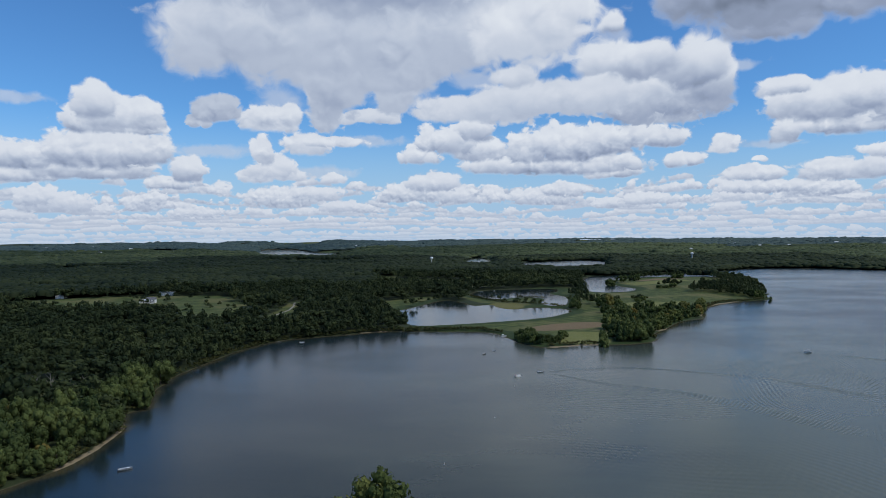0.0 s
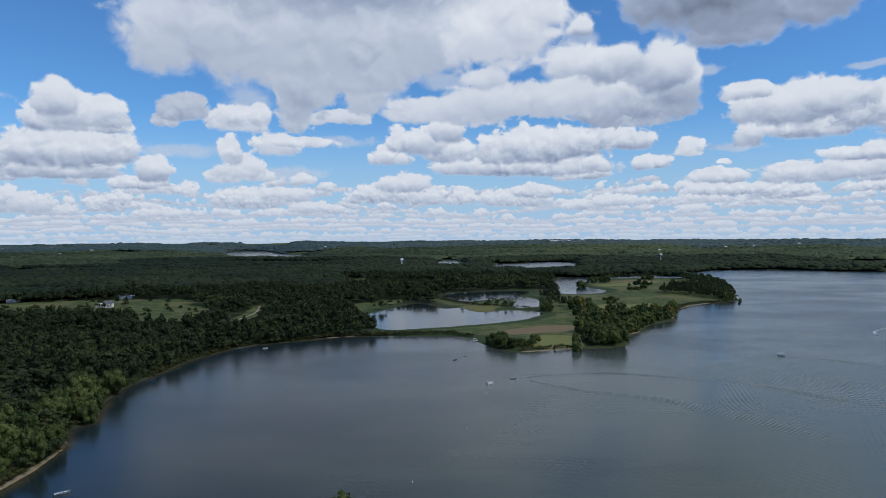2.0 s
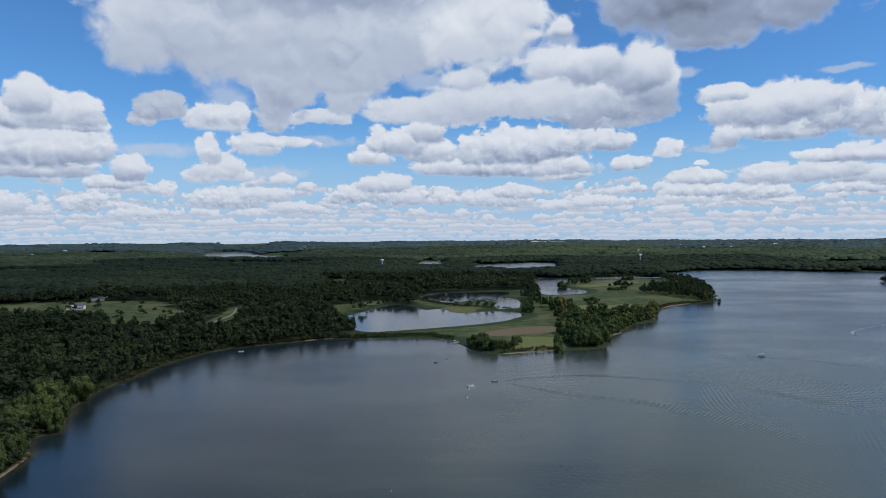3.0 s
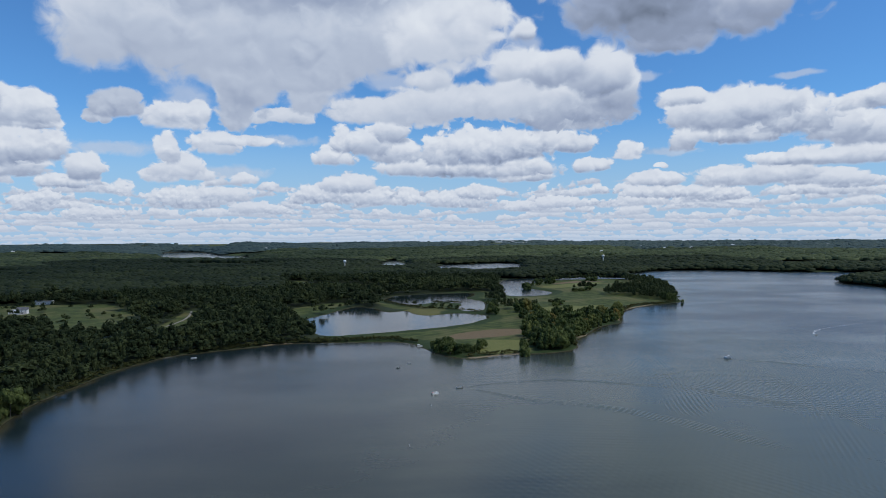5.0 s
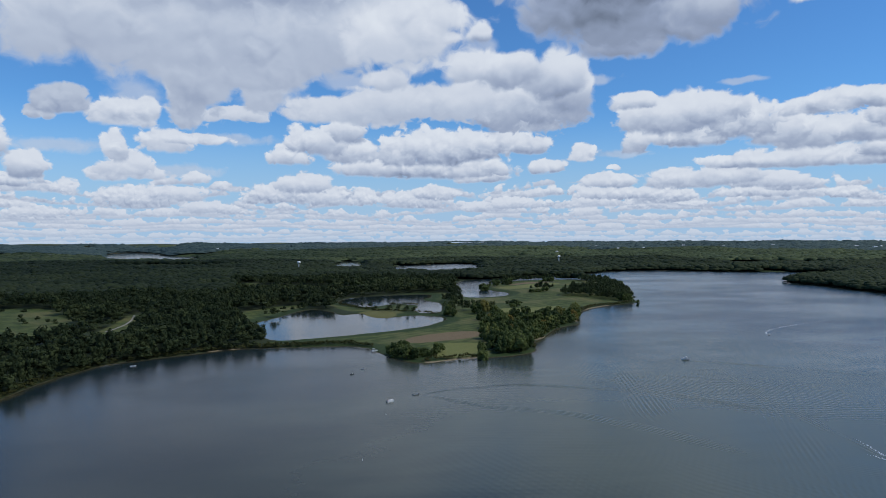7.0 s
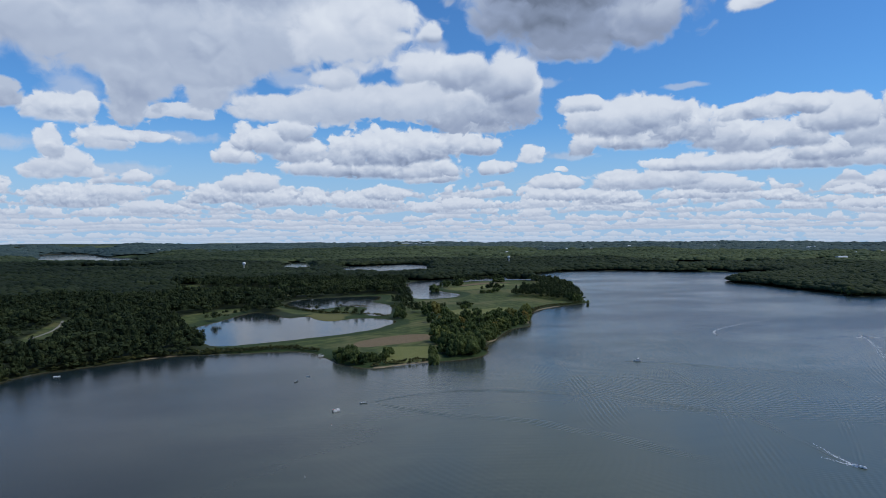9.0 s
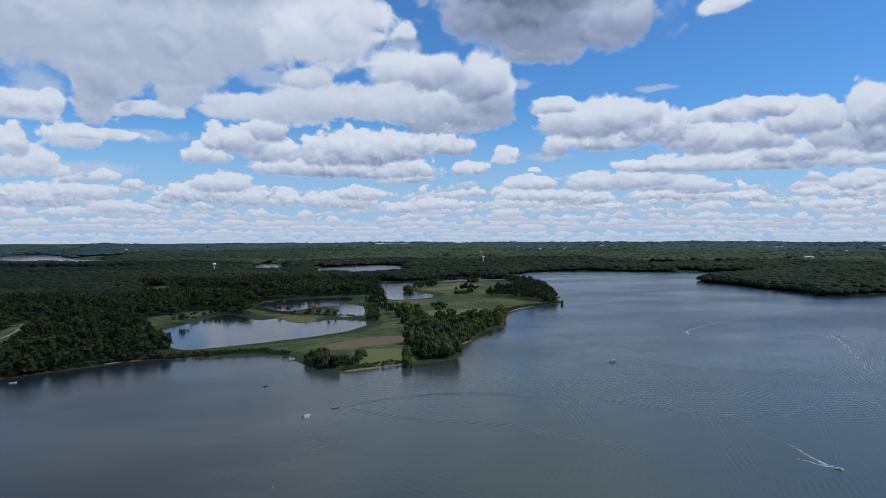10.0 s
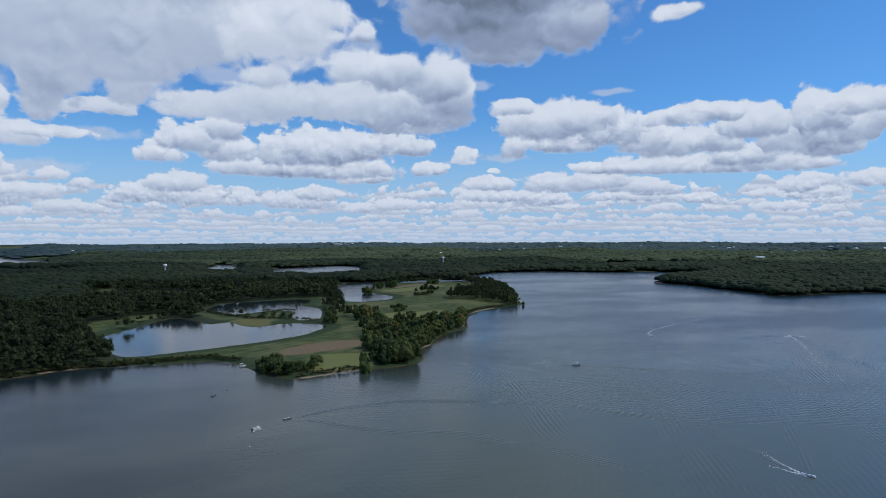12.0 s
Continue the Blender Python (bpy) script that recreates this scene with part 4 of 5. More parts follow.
    while r < 4720:
        gap = max(9.5, r * 0.0055)
        a = np.radians(np.arange(-42, 64, math.degrees(gap / r)))
        X.append((r + rng.uniform(-0.5, 0.5, len(a)) * gap) * np.sin(a + rng.uniform(-0.5, 0.5, len(a)) * gap / r))
        Y.append((r + rng.uniform(-0.5, 0.5, len(a)) * gap) * np.cos(a + rng.uniform(-0.5, 0.5, len(a)) * gap / r))
        S.append(np.full(len(a), gap))
        r += gap * 0.87
    x, y, gap = np.concatenate(X), np.concatenate(Y), np.concatenate(S)
    shore, field = inland(x, y), inside_any(MEADOWS, x, y)
    close = (np.hypot(x, y) < 1250) | ((x > -150) & (y < 1565) & (x < 430)) | (depth_in(rounded(PENINSULA_FIELD), x, y) > -8)
    ok = (shore > 3.0) & (field < 0) & ~close & (far_fields(x, y) < 0)
    x, y, gap, shore = x[ok], y[ok], gap[ok], shore[ok]
    h = (15 + 3.5 * waves(x, y, 210, 42) + rng.normal(0, 1.7, len(x))) * np.clip(0.5 + shore / 40, 0.5, 1)
    w = gap * np.clip(rng.lognormal(-0.06, 0.33, len(x)), 0.5, 1.7)
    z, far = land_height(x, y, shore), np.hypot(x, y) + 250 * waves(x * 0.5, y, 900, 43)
    # Leaf copy by distance: painted shade, then pale haze, then blue haze.
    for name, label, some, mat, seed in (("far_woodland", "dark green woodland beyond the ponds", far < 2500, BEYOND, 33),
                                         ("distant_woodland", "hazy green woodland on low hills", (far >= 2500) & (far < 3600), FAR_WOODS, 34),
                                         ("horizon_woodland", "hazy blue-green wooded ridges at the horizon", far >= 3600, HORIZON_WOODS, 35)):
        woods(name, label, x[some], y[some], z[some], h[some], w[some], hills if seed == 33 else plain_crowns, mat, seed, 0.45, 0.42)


PENINSULA_WOODS = [
    ([(421, 1108), (452, 1080), (470, 1030), (500, 1012), (528, 1050), (560, 1130), (600, 1215), (560, 1250), (480, 1190)], 8.5),
    ([(560, 1230), (600, 1210), (645, 1360), (650, 1470), (610, 1500), (590, 1400)], 11.0),
    (ring(-470, 1040, 120, 30, -20), 34.0), (ring(-330, 900, 60, 40), 30.0), (ring(-560, 960, 90, 30), 32.0), (ring(-40, 1000, 40, 60), 30.0), (ring(-20, 1350, 100, 40, -25), 40.0),
    (ring(110, 980, 50, 20, -40), 17.0), (ring(205, 1010, 22, 40), 15.0), (ring(-300, 440, 20, 22), 13.0), (ring(-462, 956, 26, 6, 5), 9.0), (ring(-420, 985, 8, 8), 8.0),
    (ring(303, 992, 13, 6), 6.5), (ring(425, 1214, 24, 10), 8.0), (ring(232, 947, 26, 18, -15), 8.5), (ring(188, 917, 7, 13), 7.0), (ring(228, 1085, 16, 28), 8.5),
    (ring(256, 1205, 9, 55, -4), 8.0), (ring(340, 1312, 14, 20), 8.5), (ring(412, 1433, 32, 12), 9.0), (ring(465, 1466, 40, 12, 20), 9.0), (ring(545, 1495, 60, 12), 9.0),
]
SCRUB = [((-88, 707), (-31, 714)), ((-31, 714), (40, 712)), ((40, 712), (64, 690)), ((100, 611), (150, 621)), ((350, 884), (410, 960)), ((410, 960), (500, 1004)),
         ((-40, 720), (45, 717)), ((213, 650), (228, 692)), ((45, 1080), (69, 1026)), ((69, 1022), (94, 982)), ((94, 980), (148, 958)), ((148, 956), (171, 926)), ((123, 1056), (168, 1040)),
         ((-205, 520), (-196, 590)), ((-196, 590), (-182, 634)), ((-182, 634), (-134, 682)), ((-134, 682), (-88, 707))]

# ---------------------------------------------------------------- boats, buildings and other things
GELCOAT = plain("white_gelcoat", (0.80, 0.80, 0.78), 0.3, 0.0, 0.05)
ALUMINIUM = plain("brushed_aluminium", (0.62, 0.63, 0.64), 0.35, 0.9, 0.08)
DARK_HULL = plain("dark_hull_paint", (0.035, 0.040, 0.045), 0.35, 0.0, 0.1)
RUBBER = plain("black_plastic", (0.02, 0.02, 0.02), 0.5, 0.0, 0.1)
RED_CANVAS = plain("red_canvas", (0.42, 0.05, 0.04), 0.8, 0.0, 0.12)
DECKING = plain("tan_deck", (0.42, 0.37, 0.30), 0.8, 0.0, 0.12)
TINTED = plain("tinted_windshield", (0.03, 0.04, 0.05), 0.08, 0.0, 0.05)
CLAPBOARD = plain("white_clapboard", (0.78, 0.77, 0.74), 0.7, 0.0, 0.06, 1.0)
SHINGLE = plain("grey_shingles", (0.13, 0.13, 0.14), 0.9, 0.0, 0.2, 2.0)
RED_ROOF = plain("faded_red_roof", (0.30, 0.12, 0.09), 0.8, 0.0, 0.15, 1.5)
METAL_ROOF = plain("pale_metal_roof", (0.62, 0.63, 0.63), 0.45, 0.3, 0.06, 1.0)
BRICKWORK = plain("tan_siding", (0.36, 0.27, 0.20), 0.85, 0.0, 0.15, 1.5)
GLAZING = plain("dark_window_glass", (0.02, 0.025, 0.03), 0.06, 0.0, 0.05)
TANK_PAINT = plain("white_tank_paint", (0.76, 0.77, 0.77), 0.45, 0.0, 0.07, 0.4)
FOAM = plain("white_foam", (0.78, 0.80, 0.80), 0.85, 0.0, 0.08, 1.2)
GRAVEL = plain("pale_gravel", (0.27, 0.25, 0.21), 0.95, 0.0, 0.15, 0.6)
DEAD_WOOD = plain("bleached_dead_wood", (0.30, 0.27, 0.23), 0.9, 0.0, 0.2, 4.0)


def part(name, bm, mat, parent, label=""):
    """Links a bmesh as one mesh under a thing or part."""
    me = bpy.data.meshes.new(name)
    bm.to_mesh(me)
    bm.free()
    me.materials.append(mat)
    ob = new(name, me)
    ob.parent = parent
    return tagged(ob, label)


def box(size, at=(0, 0, 0), bevel=0.0, turn=None):
    bm = bmesh.new()
    bmesh.ops.create_cube(bm, size=1)
    bmesh.ops.scale(bm, vec=size, verts=bm.verts)
    if bevel:
        bmesh.ops.bevel(bm, geom=bm.edges[:], offset=bevel, segments=2, affect="EDGES")
    if turn:
        bmesh.ops.rotate(bm, cent=(0, 0, 0), matrix=turn.to_3x3(), verts=bm.verts)
    bmesh.ops.translate(bm, vec=at, verts=bm.verts)
    return bm


def tube(a, b, ra, rb=None, sides=10):
    """A round bar from a to b."""
    a, b = Vector(a), Vector(b)
    bm = bmesh.new()
    bmesh.ops.create_cone(bm, cap_ends=True, segments=sides, radius1=ra, radius2=ra if rb is None else rb, depth=(b - a).length)
    bmesh.ops.transform(bm, matrix=Matrix.Translation((a + b) / 2) @ (b - a).to_track_quat("Z", "Y").to_matrix().to_4x4(), verts=bm.verts)
    return bm


def hull_mesh(length, beam, side, fine=1.0):
    """A boat's shell with keel, chine and gunwale, a floor inside and a pointed bow towards +x."""
    bm, rows = bmesh.new(), []
    for k in range(11):
        t = k / 10
        full = (1 - max(0.0, (t - 0.45) / 0.55) ** (1.8 * fine)) * (0.90 + 0.10 * min(1, t / 0.3))
        x, half, sheer = (t - 0.5) * length, max(0.02, beam / 2 * full), side * (1 + 0.30 * t * t)
        keel = -0.28 * side + 0.28 * side * max(0, (t - 0.7) / 0.3) ** 2
        pts = [(half, sheer), (half * 0.86, 0.10 * side), (0, keel), (-half * 0.86, 0.10 * side), (-half, sheer),
               (-half * 0.90, sheer), (-half * 0.84, 0.42 * side), (half * 0.84, 0.42 * side), (half * 0.90, sheer)]
        rows.append([bm.verts.new((x, y, z)) for y, z in pts])
    for a, b in zip(rows, rows[1:]):
        for k in range(9):
            m = (k + 1) % 9
            bm.faces.new((a[k], b[k], b[m], a[m]))
    bm.faces.new(rows[0])
    bm.faces.new(rows[-1][::-1])
    bmesh.ops.recalc_face_normals(bm, faces=bm.faces)
    return bm


def place(root, x, y, z, heading, tilt=0.0):
    """heading: degrees from +x, to the left."""
    root.matrix_basis = Matrix.Translation((x, y, z)) @ Matrix.Rotation(radians(heading), 4, "Z") @ Matrix.Rotation(radians(-tilt), 4, "Y")
    return root


def outboard(root, x, z):
    motor = part("outboard_motor", box((0.45, 0.36, 0.62), (x, 0, z + 0.35), 0.10), RUBBER, root, "black outboard motor cowling")
    part("drive_leg", box((0.16, 0.12, 0.85), (x - 0.05, 0, z - 0.30), 0.03), RUBBER, motor)


def runabout(x, y, heading, length, label, hull=None, tilt=0.0, screen=True, console=True):
    hull = hull or GELCOAT
    root = tagged(new("motor_boat"), label, "boat", "boats on the lake")
    b, s = length * 0.36, length * 0.115
    part("hull", hull_mesh(length, b, s), hull, root)
    part("foredeck", box((length * 0.26, b * 0.62, 0.06), (length * 0.20, 0, s * 1.06), 0.02), GELCOAT, root)
    for at in (-0.30, -0.06):
        for side in (-1, 1):
            part("seat", box((0.5, b * 0.26, 0.5), (length * at, side * b * 0.22, s * 0.75), 0.08), GELCOAT, root, "white vinyl boat seat")
    if console:
        part("console", box((0.55, b * 0.34, 0.55), (length * 0.07, -b * 0.2, s * 0.85), 0.06), DARK_HULL, root)
    if screen:
        part("windshield", box((0.05, b * 0.74, 0.42), (length * 0.10, 0, s * 1.35), 0.01, Matrix.Rotation(radians(-28), 4, "Y")), TINTED, root, "raked dark windshield")
    rail = part("bow_rail", tube((length * 0.34, b * 0.30, s * 1.55), (length * 0.47, 0, s * 1.6), 0.02), ALUMINIUM, root)
    part("rail_side", tube((length * 0.34, -b * 0.30, s * 1.55), (length * 0.47, 0, s * 1.6), 0.02), ALUMINIUM, rail)
    outboard(root, -length * 0.53, s * 0.7)
    return place(root, x, y, 0.02, heading, tilt)


def pontoon_boat(x, y, heading, length, label, canopy=None, seat=None):
    root = tagged(new("pontoon_boat"), label, "boat", "boats on the lake")
    b = length * 0.36
    for side in (-1, 1):
        float_tube = part("pontoon", tube((-length / 2, side * b * 0.36, 0.12), (length * 0.42, side * b * 0.36, 0.12), 0.32, sides=14), ALUMINIUM, root)
        part("nose_cone", tube((length * 0.42, side * b * 0.36, 0.12), (length * 0.52, side * b * 0.36, 0.28), 0.32, 0.05, 14), ALUMINIUM, float_tube)
    part("deck", box((length * 0.94, b, 0.12), (0, 0, 0.50), 0.02), DECKING, root, "tan carpeted deck")
    for side in (-1, 1):
        part("rail_panel", box((length * 0.86, 0.05, 0.62), (0, side * b * 0.48, 0.90), 0.015), GELCOAT, root, "white fence panel")
        for k in range(5):
            part("rail_post", tube((length * (-0.43 + 0.215 * k), side * b * 0.49, 0.55), (length * (-0.43 + 0.215 * k), side * b * 0.49, 1.28), 0.025), ALUMINIUM, root)
    for at in (-1, 1):
        part("gate_panel", box((0.05, b * 0.62, 0.62), (at * length * 0.43, 0, 0.90), 0.015), GELCOAT, root)
    for at, side in ((-0.30, -1), (-0.30, 1), (0.25, -1), (0.25, 1)):
        part("bench", box((length * 0.24, 0.62, 0.55), (length * at, side * b * 0.33, 0.84), 0.1), seat if seat and side > 0 and at < 0 else GELCOAT, root, "padded vinyl bench")
    part("helm", box((0.6, 0.7, 0.9), (-length * 0.05, -b * 0.26, 1.0), 0.08), DARK_HULL, root, "dark helm console")
    if canopy:
        part("canopy", box((length * 0.42, b * 0.98, 0.10), (-length * 0.18, 0, 2.45), 0.04), canopy, root, "stretched canvas sun canopy")
        for at in (-0.36, 0.0):
            for side in (-1, 1):
                part("canopy_pole", tube((length * at, side * b * 0.46, 1.2), (length * at, side * b * 0.46, 2.42), 0.025), ALUMINIUM, root)
    outboard(root, -length * 0.52, 0.35)
    return place(root, x, y, 0.05, heading)


def cabin_cruiser(x, y, heading, length, label):
    root = tagged(new("cabin_cruiser"), label, "boat", "boats on the lake")
    b, s = length * 0.38, length * 0.16
    part("hull", hull_mesh(length, b, s, 1.3), GELCOAT, root)
    part("boot_stripe", box((length * 0.80, b * 1.01, 0.12), (-length * 0.08, 0, s * 0.55), 0.02), DARK_HULL, root, "dark stripe along the hull")
    cabin = part("cabin", box((length * 0.42, b * 0.72, s * 1.0), (length * 0.08, 0, s * 1.45), 0.14), GELCOAT, root)
    part("cabin_window", box((length * 0.34, b * 0.74, s * 0.30), (length * 0.08, 0, s * 1.60), 0.02), TINTED, cabin)
    part("windshield", box((0.06, b * 0.66, s * 0.6), (-length * 0.06, 0, s * 2.2), 0.01, Matrix.Rotation(radians(-25), 4, "Y")), TINTED, root)
    part("hardtop", box((length * 0.30, b * 0.74, 0.10), (-length * 0.16, 0, s * 2.75), 0.04), GELCOAT, root)
    for at in (-0.29, -0.03):
        for side in (-1, 1):
            part("top_post", tube((length * at, side * b * 0.33, s), (length * at, side * b * 0.33, s * 2.72), 0.035), ALUMINIUM, root)
    part("swim_platform", box((0.7, b * 0.8, 0.08), (-length * 0.54, 0, 0.20), 0.02), GELCOAT, root)
    outboard(root, -length * 0.57, 0.25)
    return place(root, x, y, 0.05, heading)


def buoy(x, y, label):
    root = tagged(new("buoy"), label, "buoy", "marker buoys")
    part("float", tube((0, 0, -0.25), (0, 0, 0.35), 0.34, 0.30, 14), GELCOAT, root)
    part("spar", tube((0, 0, 0.35), (0, 0, 1.45), 0.15, 0.11, 12), GELCOAT, root)
    part("band", tube((0, 0, 0.95), (0, 0, 1.12), 0.16, 0.15, 12), RED_CANVAS, root, "orange-red band")
    root.location, root.scale = (x, y, 0), (0.6, 0.6, 0.75)


def gable_roof(w, d, rise, eave, z, thick=0.25):
    """A pitched roof with its ridge along x, with gable ends closed."""
    bm = bmesh.new()
    x, y = w / 2 + eave, d / 2 + eave
    low = [bm.verts.new(p) for p in ((-x, -y, z), (x, -y, z), (x, y, z), (-x, y, z))]
    eaves = [bm.verts.new((v.co.x, v.co.y, z + thick)) for v in low]
    ridge = [bm.verts.new((-x, 0, z + thick + rise)), bm.verts.new((x, 0, z + thick + rise))]
    bm.faces.new(low[::-1])
    for k in range(4):
        bm.faces.new((low[k], low[(k + 1) % 4], eaves[(k + 1) % 4], eaves[k]))
    bm.faces.new((eaves[0], eaves[1], ridge[1], ridge[0]))
    bm.faces.new((eaves[2], eaves[3], ridge[0], ridge[1]))
    bm.faces.new((eaves[1], eaves[2], ridge[1]))
    bm.faces.new((eaves[3], eaves[0], ridge[0]))
    return bm


def house(x, y, turn, w, d, h, label, wall=None, roof=None, storeys=1, porch=False, chimney=True, rise=None):
    wall, roof = wall or CLAPBOARD, roof or SHINGLE
    root = tagged(new("house"), label, "house", "houses round the lake")
    part("wall", box((w, d, h + 1.2), (0, 0, h / 2 - 0.6)), wall, root)
    top = part("roof", gable_roof(w, d, rise or d * 0.36, 0.5, h), roof, root)
    if chimney:
        part("chimney", box((0.8, 0.8, 2.2), (w * 0.22, d * 0.12, h + d * 0.36)), BRICKWORK, top)
    count = max(2, int(w / 3.2))
    for level in range(storeys):
        z = 1.5 + 2.8 * level
        for k in range(count):
            u = (k + 0.5) / count - 0.5
            window = part("window", box((1.1, 0.10, 1.5), (u * w, -d / 2 - 0.03, z), 0.02), CLAPBOARD, root, "white framed window")
            part("pane", box((0.86, 0.06, 1.26), (u * w, -d / 2 - 0.08, z)), GLAZING, window)
    part("door", box((1.0, 0.10, 2.1), (w * 0.04, -d / 2 - 0.06, 1.05), 0.02), RUBBER, root)
    if porch:
        part("porch_roof", box((w * 0.8, 3.0, 0.25), (0, -d / 2 - 1.5, h * 0.52)), roof, root)
        part("porch_floor", box((w * 0.8, 3.0, 0.5), (0, -d / 2 - 1.5, 0.1)), CLAPBOARD, root)
        for k in range(6):
            part("porch_column", tube((w * (-0.38 + 0.152 * k), -d / 2 - 2.8, 0.3), (w * (-0.38 + 0.152 * k), -d / 2 - 2.8, h * 0.51), 0.16), CLAPBOARD, root)
    root.matrix_basis = Matrix.Translation((x, y, float(land_height(np.array([x]), np.array([y]))[0]))) @ Matrix.Rotation(radians(turn), 4, "Z")
    return root


def water_tower(x, y, top, radius, label):
    root = tagged(new("water_tower"), label, "water tower", "water towers")
    foot = float(land_height(np.array([x]), np.array([y]))[0])
    bm = bmesh.new()
    bmesh.ops.create_uvsphere(bm, u_segments=24, v_segments=14, radius=radius)
    bmesh.ops.scale(bm, vec=(1, 1, 0.82), verts=bm.verts)
    bmesh.ops.translate(bm, vec=(0, 0, top - radius * 0.82), verts=bm.verts)
    tank = part("tank", bm, TANK_PAINT, root)
    part("stem", tube((0, 0, foot - 1), (0, 0, top - radius * 1.35), radius * 0.34, radius * 0.28, 16), TANK_PAINT, root)
    part("base_cone", tube((0, 0, foot - 1), (0, 0, foot + 5), radius * 0.62, radius * 0.34, 16), TANK_PAINT, root)
    part("hatch", tube((0, 0, top - 0.2), (0, 0, top + 0.8), 0.6, 0.4), TANK_PAINT, tank)
    root.location = (x, y, 0)


def smooth_line(points, steps=14):
    """A rounded polyline through the given places."""
    p = np.array([points[0], *points, points[-1]], float)
    out = []
    for k in range(1, len(p) - 2):
        for t in np.linspace(0, 1, steps, endpoint=False):
            a, b, c, d = p[k - 1 : k + 3]
            out.append(0.5 * (2 * b + (c - a) * t + (2 * a - 5 * b + 4 * c - d) * t * t + (3 * b - a - 3 * c + d) * t ** 3))
    return np.array(out + [p[-2]])


def wake(points, label, half=5.0, length=2.8, height=0.05, fade=0.35, lean=0.5):
    """A train of low waves that widens along a line, each crest slightly fanned."""
    line = smooth_line(points, 16)
    tangent = np.gradient(line, axis=0)
    tangent /= np.linalg.norm(tangent, axis=1, keepdims=True) + 1e-9
    normal = np.stack([-tangent[:, 1], tangent[:, 0]], 1)
    t, m = np.linspace(0, 1, len(line)), len(line)
    wide = half * (0.35 + 1.3 * t)
    u = np.linspace(-1, 1, int(half * 1.65 * 2 / length * 6) | 1)
    V = []
    for k in u:
        across = k * wide
        strong = 1.35 * height * (1 - k * k) ** 1.5 * np.clip(t / 0.03, 0, 1) * np.clip((1 - t) / fade, 0, 1) * (0.7 + 0.3 * np.sin(t * 23 + k * 2))
        crest = np.cos(6.2832 * across / length + lean * np.sin(t * 9) + 5 * t)
        V.append(np.column_stack([line + normal * across[:, None], 0.006 + strong * (1 + crest)]))
    i = (np.arange(len(u) - 1)[:, None] * m + np.arange(m - 1)).ravel()
    me = mesh_of("boat_wake", np.concatenate(V), np.stack([i, i + 1, i + m + 1, i + m], 1), LAKE, True)
    attribute(me, "off_shore", np.full(len(me.vertices), 60.0))
    return tagged(new("boat_wake", me), label, "wake", kind="stuff")


def foam(points, label, count, width, size, seed, lift=0.0):
    """Torn flecks of foam along a line, thinning out behind the boat."""
    rng, line = np.random.default_rng(seed), smooth_line(points)
    t = rng.uniform(0, 1, count) ** 1.7
    at = np.stack([np.interp(t * (len(line) - 1), np.arange(len(line)), line[:, k]) for k in (0, 1)], 1)
    at += rng.normal(0, 1, (count, 2)) * (width * (0.15 + t))[:, None]
    V, F = [], []
    for k in range(count):
        r, n = size * rng.uniform(0.4, 1.3) * (1 - 0.5 * t[k]), 7
        a = np.linspace(0, 6.2832, n + 1)[:-1]
        rr = r * rng.uniform(0.5, 1.3, n)
        base = len(V)
        z = 0.03 + lift * rng.uniform(0, 1) * (1 - t[k]) ** 2
        V += [(at[k, 0] + q * math.cos(b), at[k, 1] + q * math.sin(b), z) for q, b in zip(rr, a)] + [(at[k, 0], at[k, 1], z + 0.35 * r)]
        F += [(base + m, base + (m + 1) % n, base + n) for m in range(n)]
    return tagged(new("wake_foam", mesh_of("wake_foam", V, F, FOAM)), label, "foam", kind="stuff")


def dead_tree(x, y, height, seed):
    rng = np.random.default_rng(seed)
    root = tagged(new("dead_tree"), "bare bleached dead tree among green scrub", "tree", "dead trees")
    part("trunk", tube((0, 0, -0.5), (rng.normal(0, 0.4), rng.normal(0, 0.4), height), 0.30, 0.06, 7), DEAD_WOOD, root)
    for k in range(7):
        a, z = rng.uniform(0, 6.28), height * rng.uniform(0.4, 0.9)
        r = height * rng.uniform(0.14, 0.30)
        part("branch", tube((0, 0, z), (r * math.cos(a), r * math.sin(a), z + r * rng.uniform(0.6, 1.3)), 0.10, 0.03, 5), DEAD_WOOD, root)
    root.location = (x, y, float(land_height(np.array([x]), np.array([y]))[0]))


build_groves()
build_woods()

pontoon_boat(56, 485, 25, 5.2, "white pontoon boat with a red seat and silver floats at rest", seat=RED_CANVAS)
pontoon_boat(63, 669, 8, 6.0, "white pontoon boat moored beside the grassy bank", GELCOAT)
cabin_cruiser(322, 569, 160, 5.8, "white cabin cruiser with hardtop drifting on open water")
runabout(-149, 299, 32, 6.2, "silver-grey open fishing boat with black outboard near shore", ALUMINIUM, screen=False)
runabout(-142, 645, 10, 4.8, "small white motor boat close to the wooded shore")
runabout(36, 574, 230, 4.2, "small dark-hulled boat with white deck at anchor", DARK_HULL)
runabout(46, 590, 160, 2.6, "tiny white dinghy trailing a faint wake", screen=False, console=False)
runabout(75, 499, 192, 5.0, "low grey bass boat moving slowly with a long wake", ALUMINIUM, screen=False)
runabout(486, 673, 215, 5.0, "white speedboat turning with a foam trail", tilt=3)
runabout(624, 618, 55, 5.2, "white speedboat throwing spray to both sides", tilt=5)
runabout(281, 319, -85, 5.6, "white speedboat cutting a foaming wake", tilt=5)
for bx, by in ((0, 302), (30, 378), (50, 455)):
    buoy(bx, by, "small white marker buoy floating on the lake")

wake([(80, 500), (118, 512), (169, 506), (232, 474), (285, 416), (346, 382), (420, 340)], "long low ripples of a boat wake on calm water", 8.0, 2.7, 0.05)
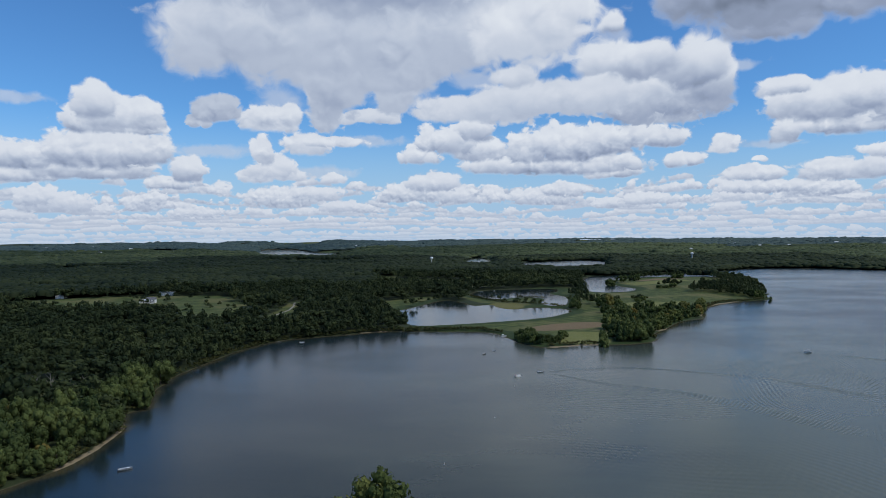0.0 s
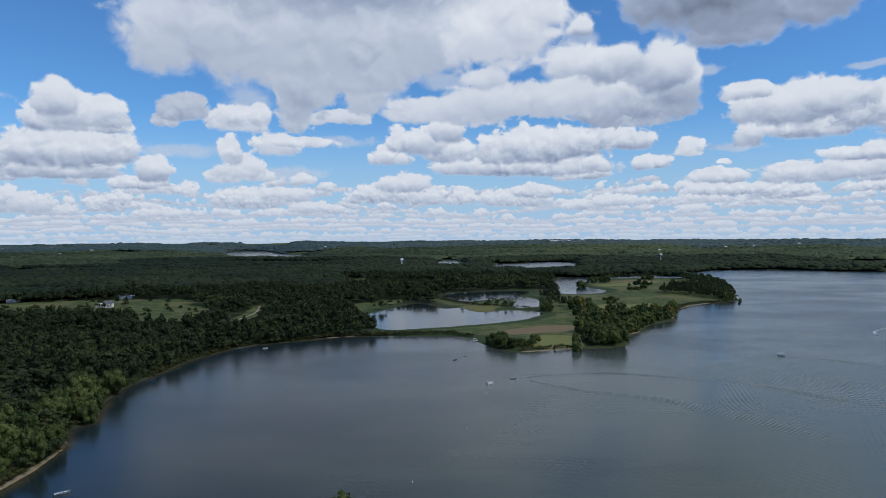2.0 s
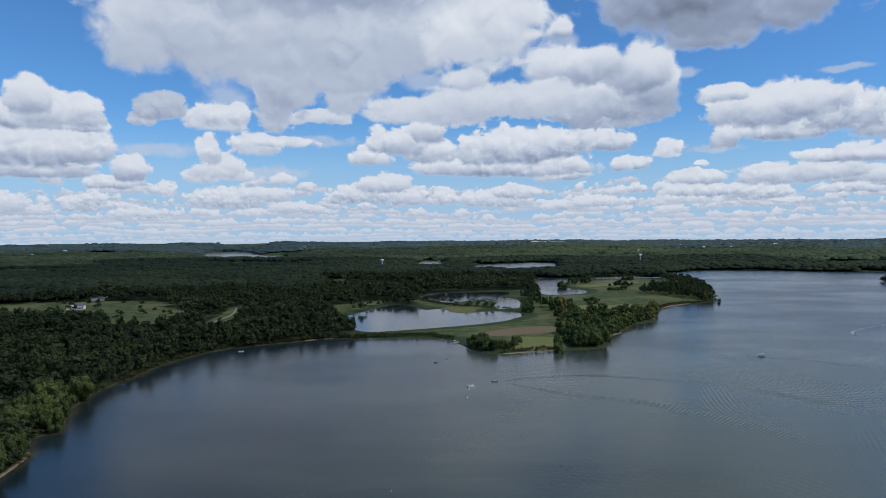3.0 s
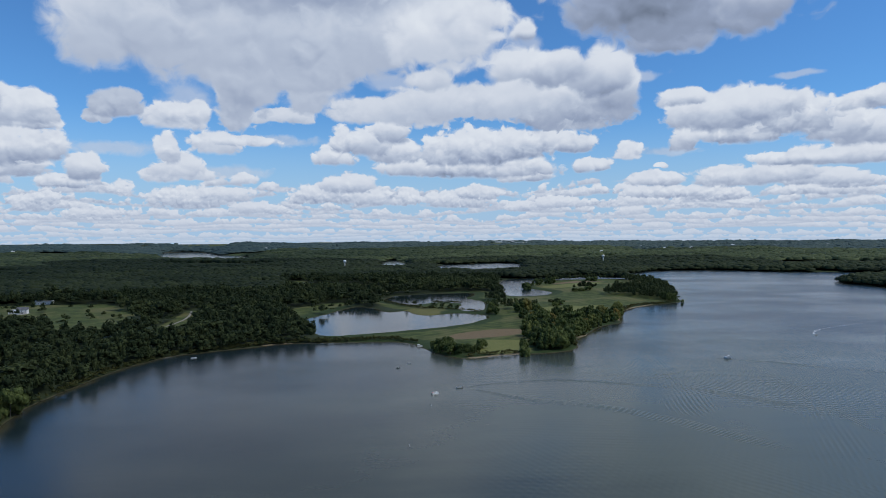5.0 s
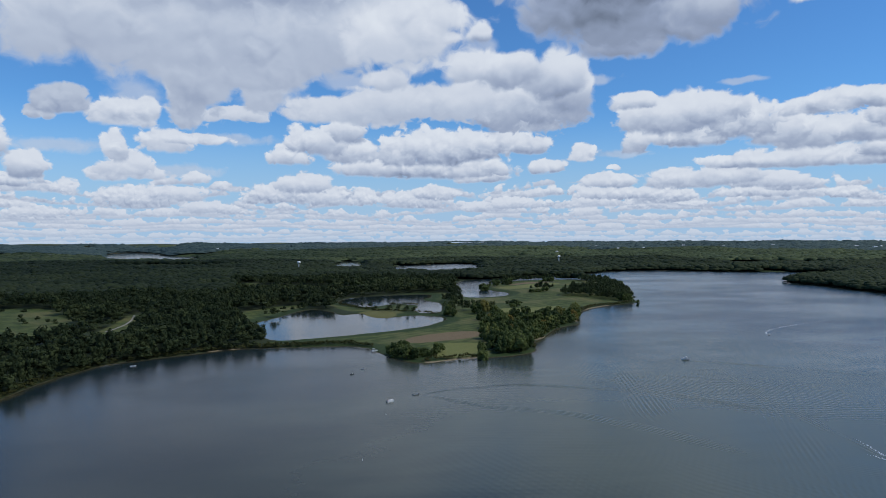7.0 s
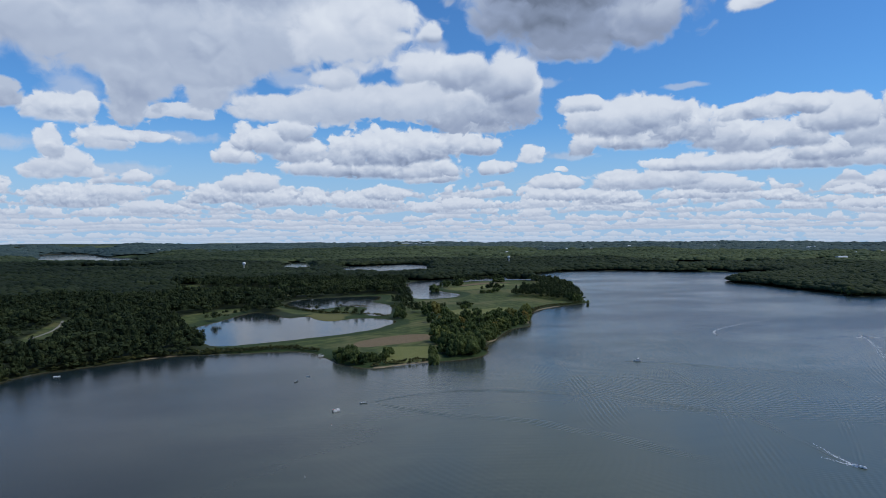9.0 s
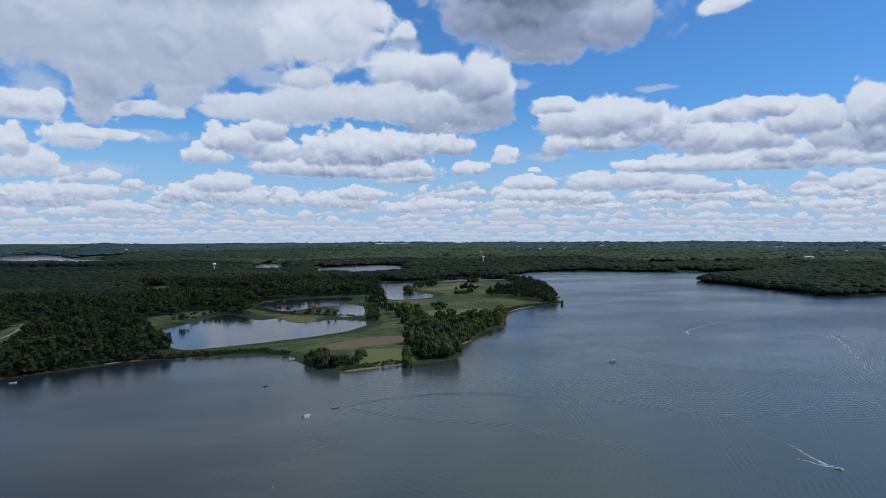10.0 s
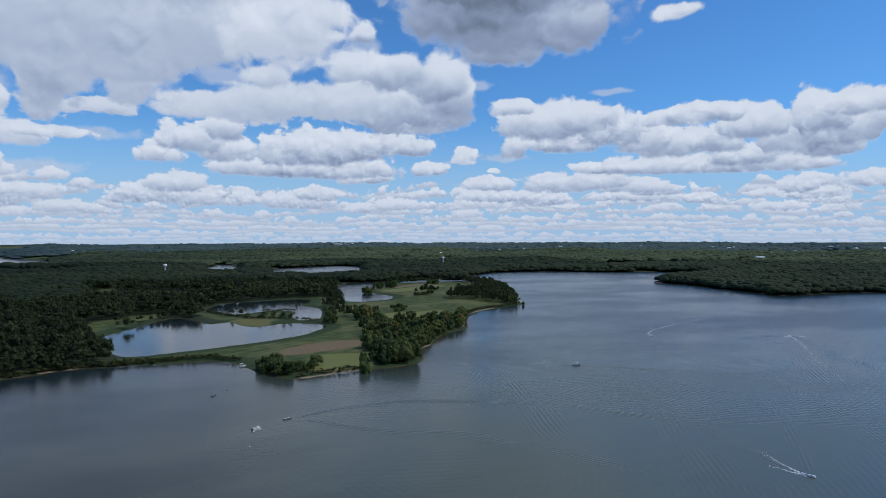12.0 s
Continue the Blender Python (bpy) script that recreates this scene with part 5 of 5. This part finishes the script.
wake([(82, 496), (120, 458), (164, 429), (186, 400), (212, 360), (245, 325), (300, 280)], "long low ripples of a boat wake on calm water", 11.0, 2.7, 0.055)
wake([(279, 324), (285, 355), (292, 392), (297, 420), (308, 471), (316, 535), (318, 600)], "spreading ripples behind a speedboat", 10.0, 2.4, 0.055)
wake([(286, 322), (316, 354), (347, 389), (385, 435), (434, 488)], "spreading ripples behind a speedboat", 9.0, 2.4, 0.05, 0.5)
wake([(618, 612), (560, 556), (500, 498), (444, 428), (405, 360)], "broad rippled wake of a speedboat", 14.0, 3.0, 0.06)
wake([(626, 612), (592, 558), (559, 504), (538, 456), (515, 400)], "broad rippled wake of a speedboat", 12.0, 2.8, 0.055)
wake([(612, 622), (570, 624), (525, 597), (452, 508)], "faint crossing ripples on the lake", 22.0, 3.2, 0.045, 0.6)
wake([(262, 600), (248, 545), (226, 470), (208, 400), (225, 345)], "faint crossing ripples on the lake", 20.0, 3.0, 0.05, 0.4)
wake([(330, 540), (300, 440), (262, 370), (230, 310), (215, 270)], "faint crossing ripples on the lake", 22.0, 3.0, 0.045, 0.4)
wake([(310, 575), (360, 540), (420, 490), (480, 420)], "faint ripples drifting from a cruiser", 12.0, 2.8, 0.04, 0.6)
wake([(430, 470), (400, 400), (360, 330), (330, 270)], "faint crossing ripples on the lake", 20.0, 3.0, 0.04, 0.5)
foam([(281, 322), (283, 333), (289, 354)], "white foam streaming from a speedboat", 120, 0.7, 0.42, 1, 0.4)
foam([(280, 321), (278, 326), (276, 334)], "white foam streaming from a speedboat", 90, 0.6, 0.38, 2, 0.4)
foam([(282, 316), (281, 319), (279, 323)], "white bow spray beside a speedboat hull", 90, 1.0, 0.6, 3, 0.9)
foam([(622, 616), (616, 613), (610, 612)], "white spray flung out by a speedboat", 110, 0.7, 0.6, 4, 0.9)
foam([(626, 615), (629, 610), (631, 605)], "white spray flung out by a speedboat", 110, 0.7, 0.6, 5, 0.9)
foam([(622, 614), (590, 575), (540, 522), (470, 440)], "thin pale foam trail of a speedboat", 1500, 2.2, 0.17, 6)
foam([(488, 675), (496, 690), (522, 710), (579, 737), (640, 760)], "thin pale foam trail of a turning boat", 900, 1.3, 0.26, 7)

house(-441, 974, 10, 12.5, 8.5, 5.8, "large white farmhouse with grey roof and porch", storeys=2, porch=True)
house(-456, 981, 10, 11, 6, 3.2, "low white wing with pale metal roof", roof=METAL_ROOF, chimney=False)
house(-476, 1112, 4, 24, 9, 3.6, "long pale shed with metal roof", roof=METAL_ROOF, chimney=False)
house(-628, 1206, -8, 16, 10, 4.2, "tan house with a faded red roof among trees", BRICKWORK, RED_ROOF)
house(-683, 1236, 5, 20, 9, 3.4, "long low white barn beside a field", roof=METAL_ROOF, chimney=False)
house(-212, 1385, 12, 18, 9, 3.4, "pale low house at the edge of a clearing", roof=METAL_ROOF, chimney=False)
water_tower(-36, 2036, 31, 5.2, "white spheroid water tower above the woods")
water_tower(837, 2169, 34, 5.0, "white spheroid water tower above the woods")
for k, (bx, by) in enumerate(((-262, 430), (-258, 424), (-267, 437), (-251, 432), (-272, 428), (-246, 440))):
    dead_tree(bx, by, 11 + (k * 7) % 5, 70 + k)

FAR_SHEDS = [(2058, 1960, 44, 15), (2696, 2851, 30, 14), (2677, 2721, 24, 14), (3136, 2494, 34, 15), (3046, 2291, 22, 13), (1501, 2449, 20, 13), (-640, 1082, 14, 4)]
for bx, by, long_side, high in FAR_SHEDS:
    house(bx, by, 4, long_side, 14, high, "pale far-off farm building among the woods", roof=METAL_ROOF, chimney=False, rise=2.5)

rng_far = np.random.default_rng(91)
for k in range(38):
    way, off = math.radians(rng_far.uniform(-34, 56)), rng_far.uniform(2900, 4400)
    bx, by = off * math.sin(way), off * math.cos(way)
    if inland(np.array([bx]), np.array([by]))[0] > 25:
        # Walls are made tall so the roofs show over the trees from the camera.
        house(bx, by, rng_far.uniform(-40, 40), rng_far.uniform(9, 20), 9, rng_far.uniform(11, 15), "pale far-off house with walls raised above the treetops", roof=METAL_ROOF if k % 3 else SHINGLE, chimney=False, rise=3.0)


def lane(points, width, label):
    line = smooth_line(points, 10)
    tangent = np.gradient(line, axis=0)
    tangent /= np.linalg.norm(tangent, axis=1, keepdims=True)
    side = np.stack([-tangent[:, 1], tangent[:, 0]], 1) * width / 2
    V = []
    for p in (line - side, line + side):
        V.append(np.column_stack([p, land_height(p[:, 0], p[:, 1]) + 0.12]))
    m = len(line)
    i = np.arange(m - 1)
    me = mesh_of("lane", np.concatenate(V), np.stack([i, i + 1, i + m + 1, i + m], 1), GRAVEL)
    tagged(new("lane", me), label, "road", kind="structure")


lane([(-219, 835), (-214, 880), (-215, 915), (-219, 945), (-226, 980)], 2.8, "pale gravel lane through the wood")
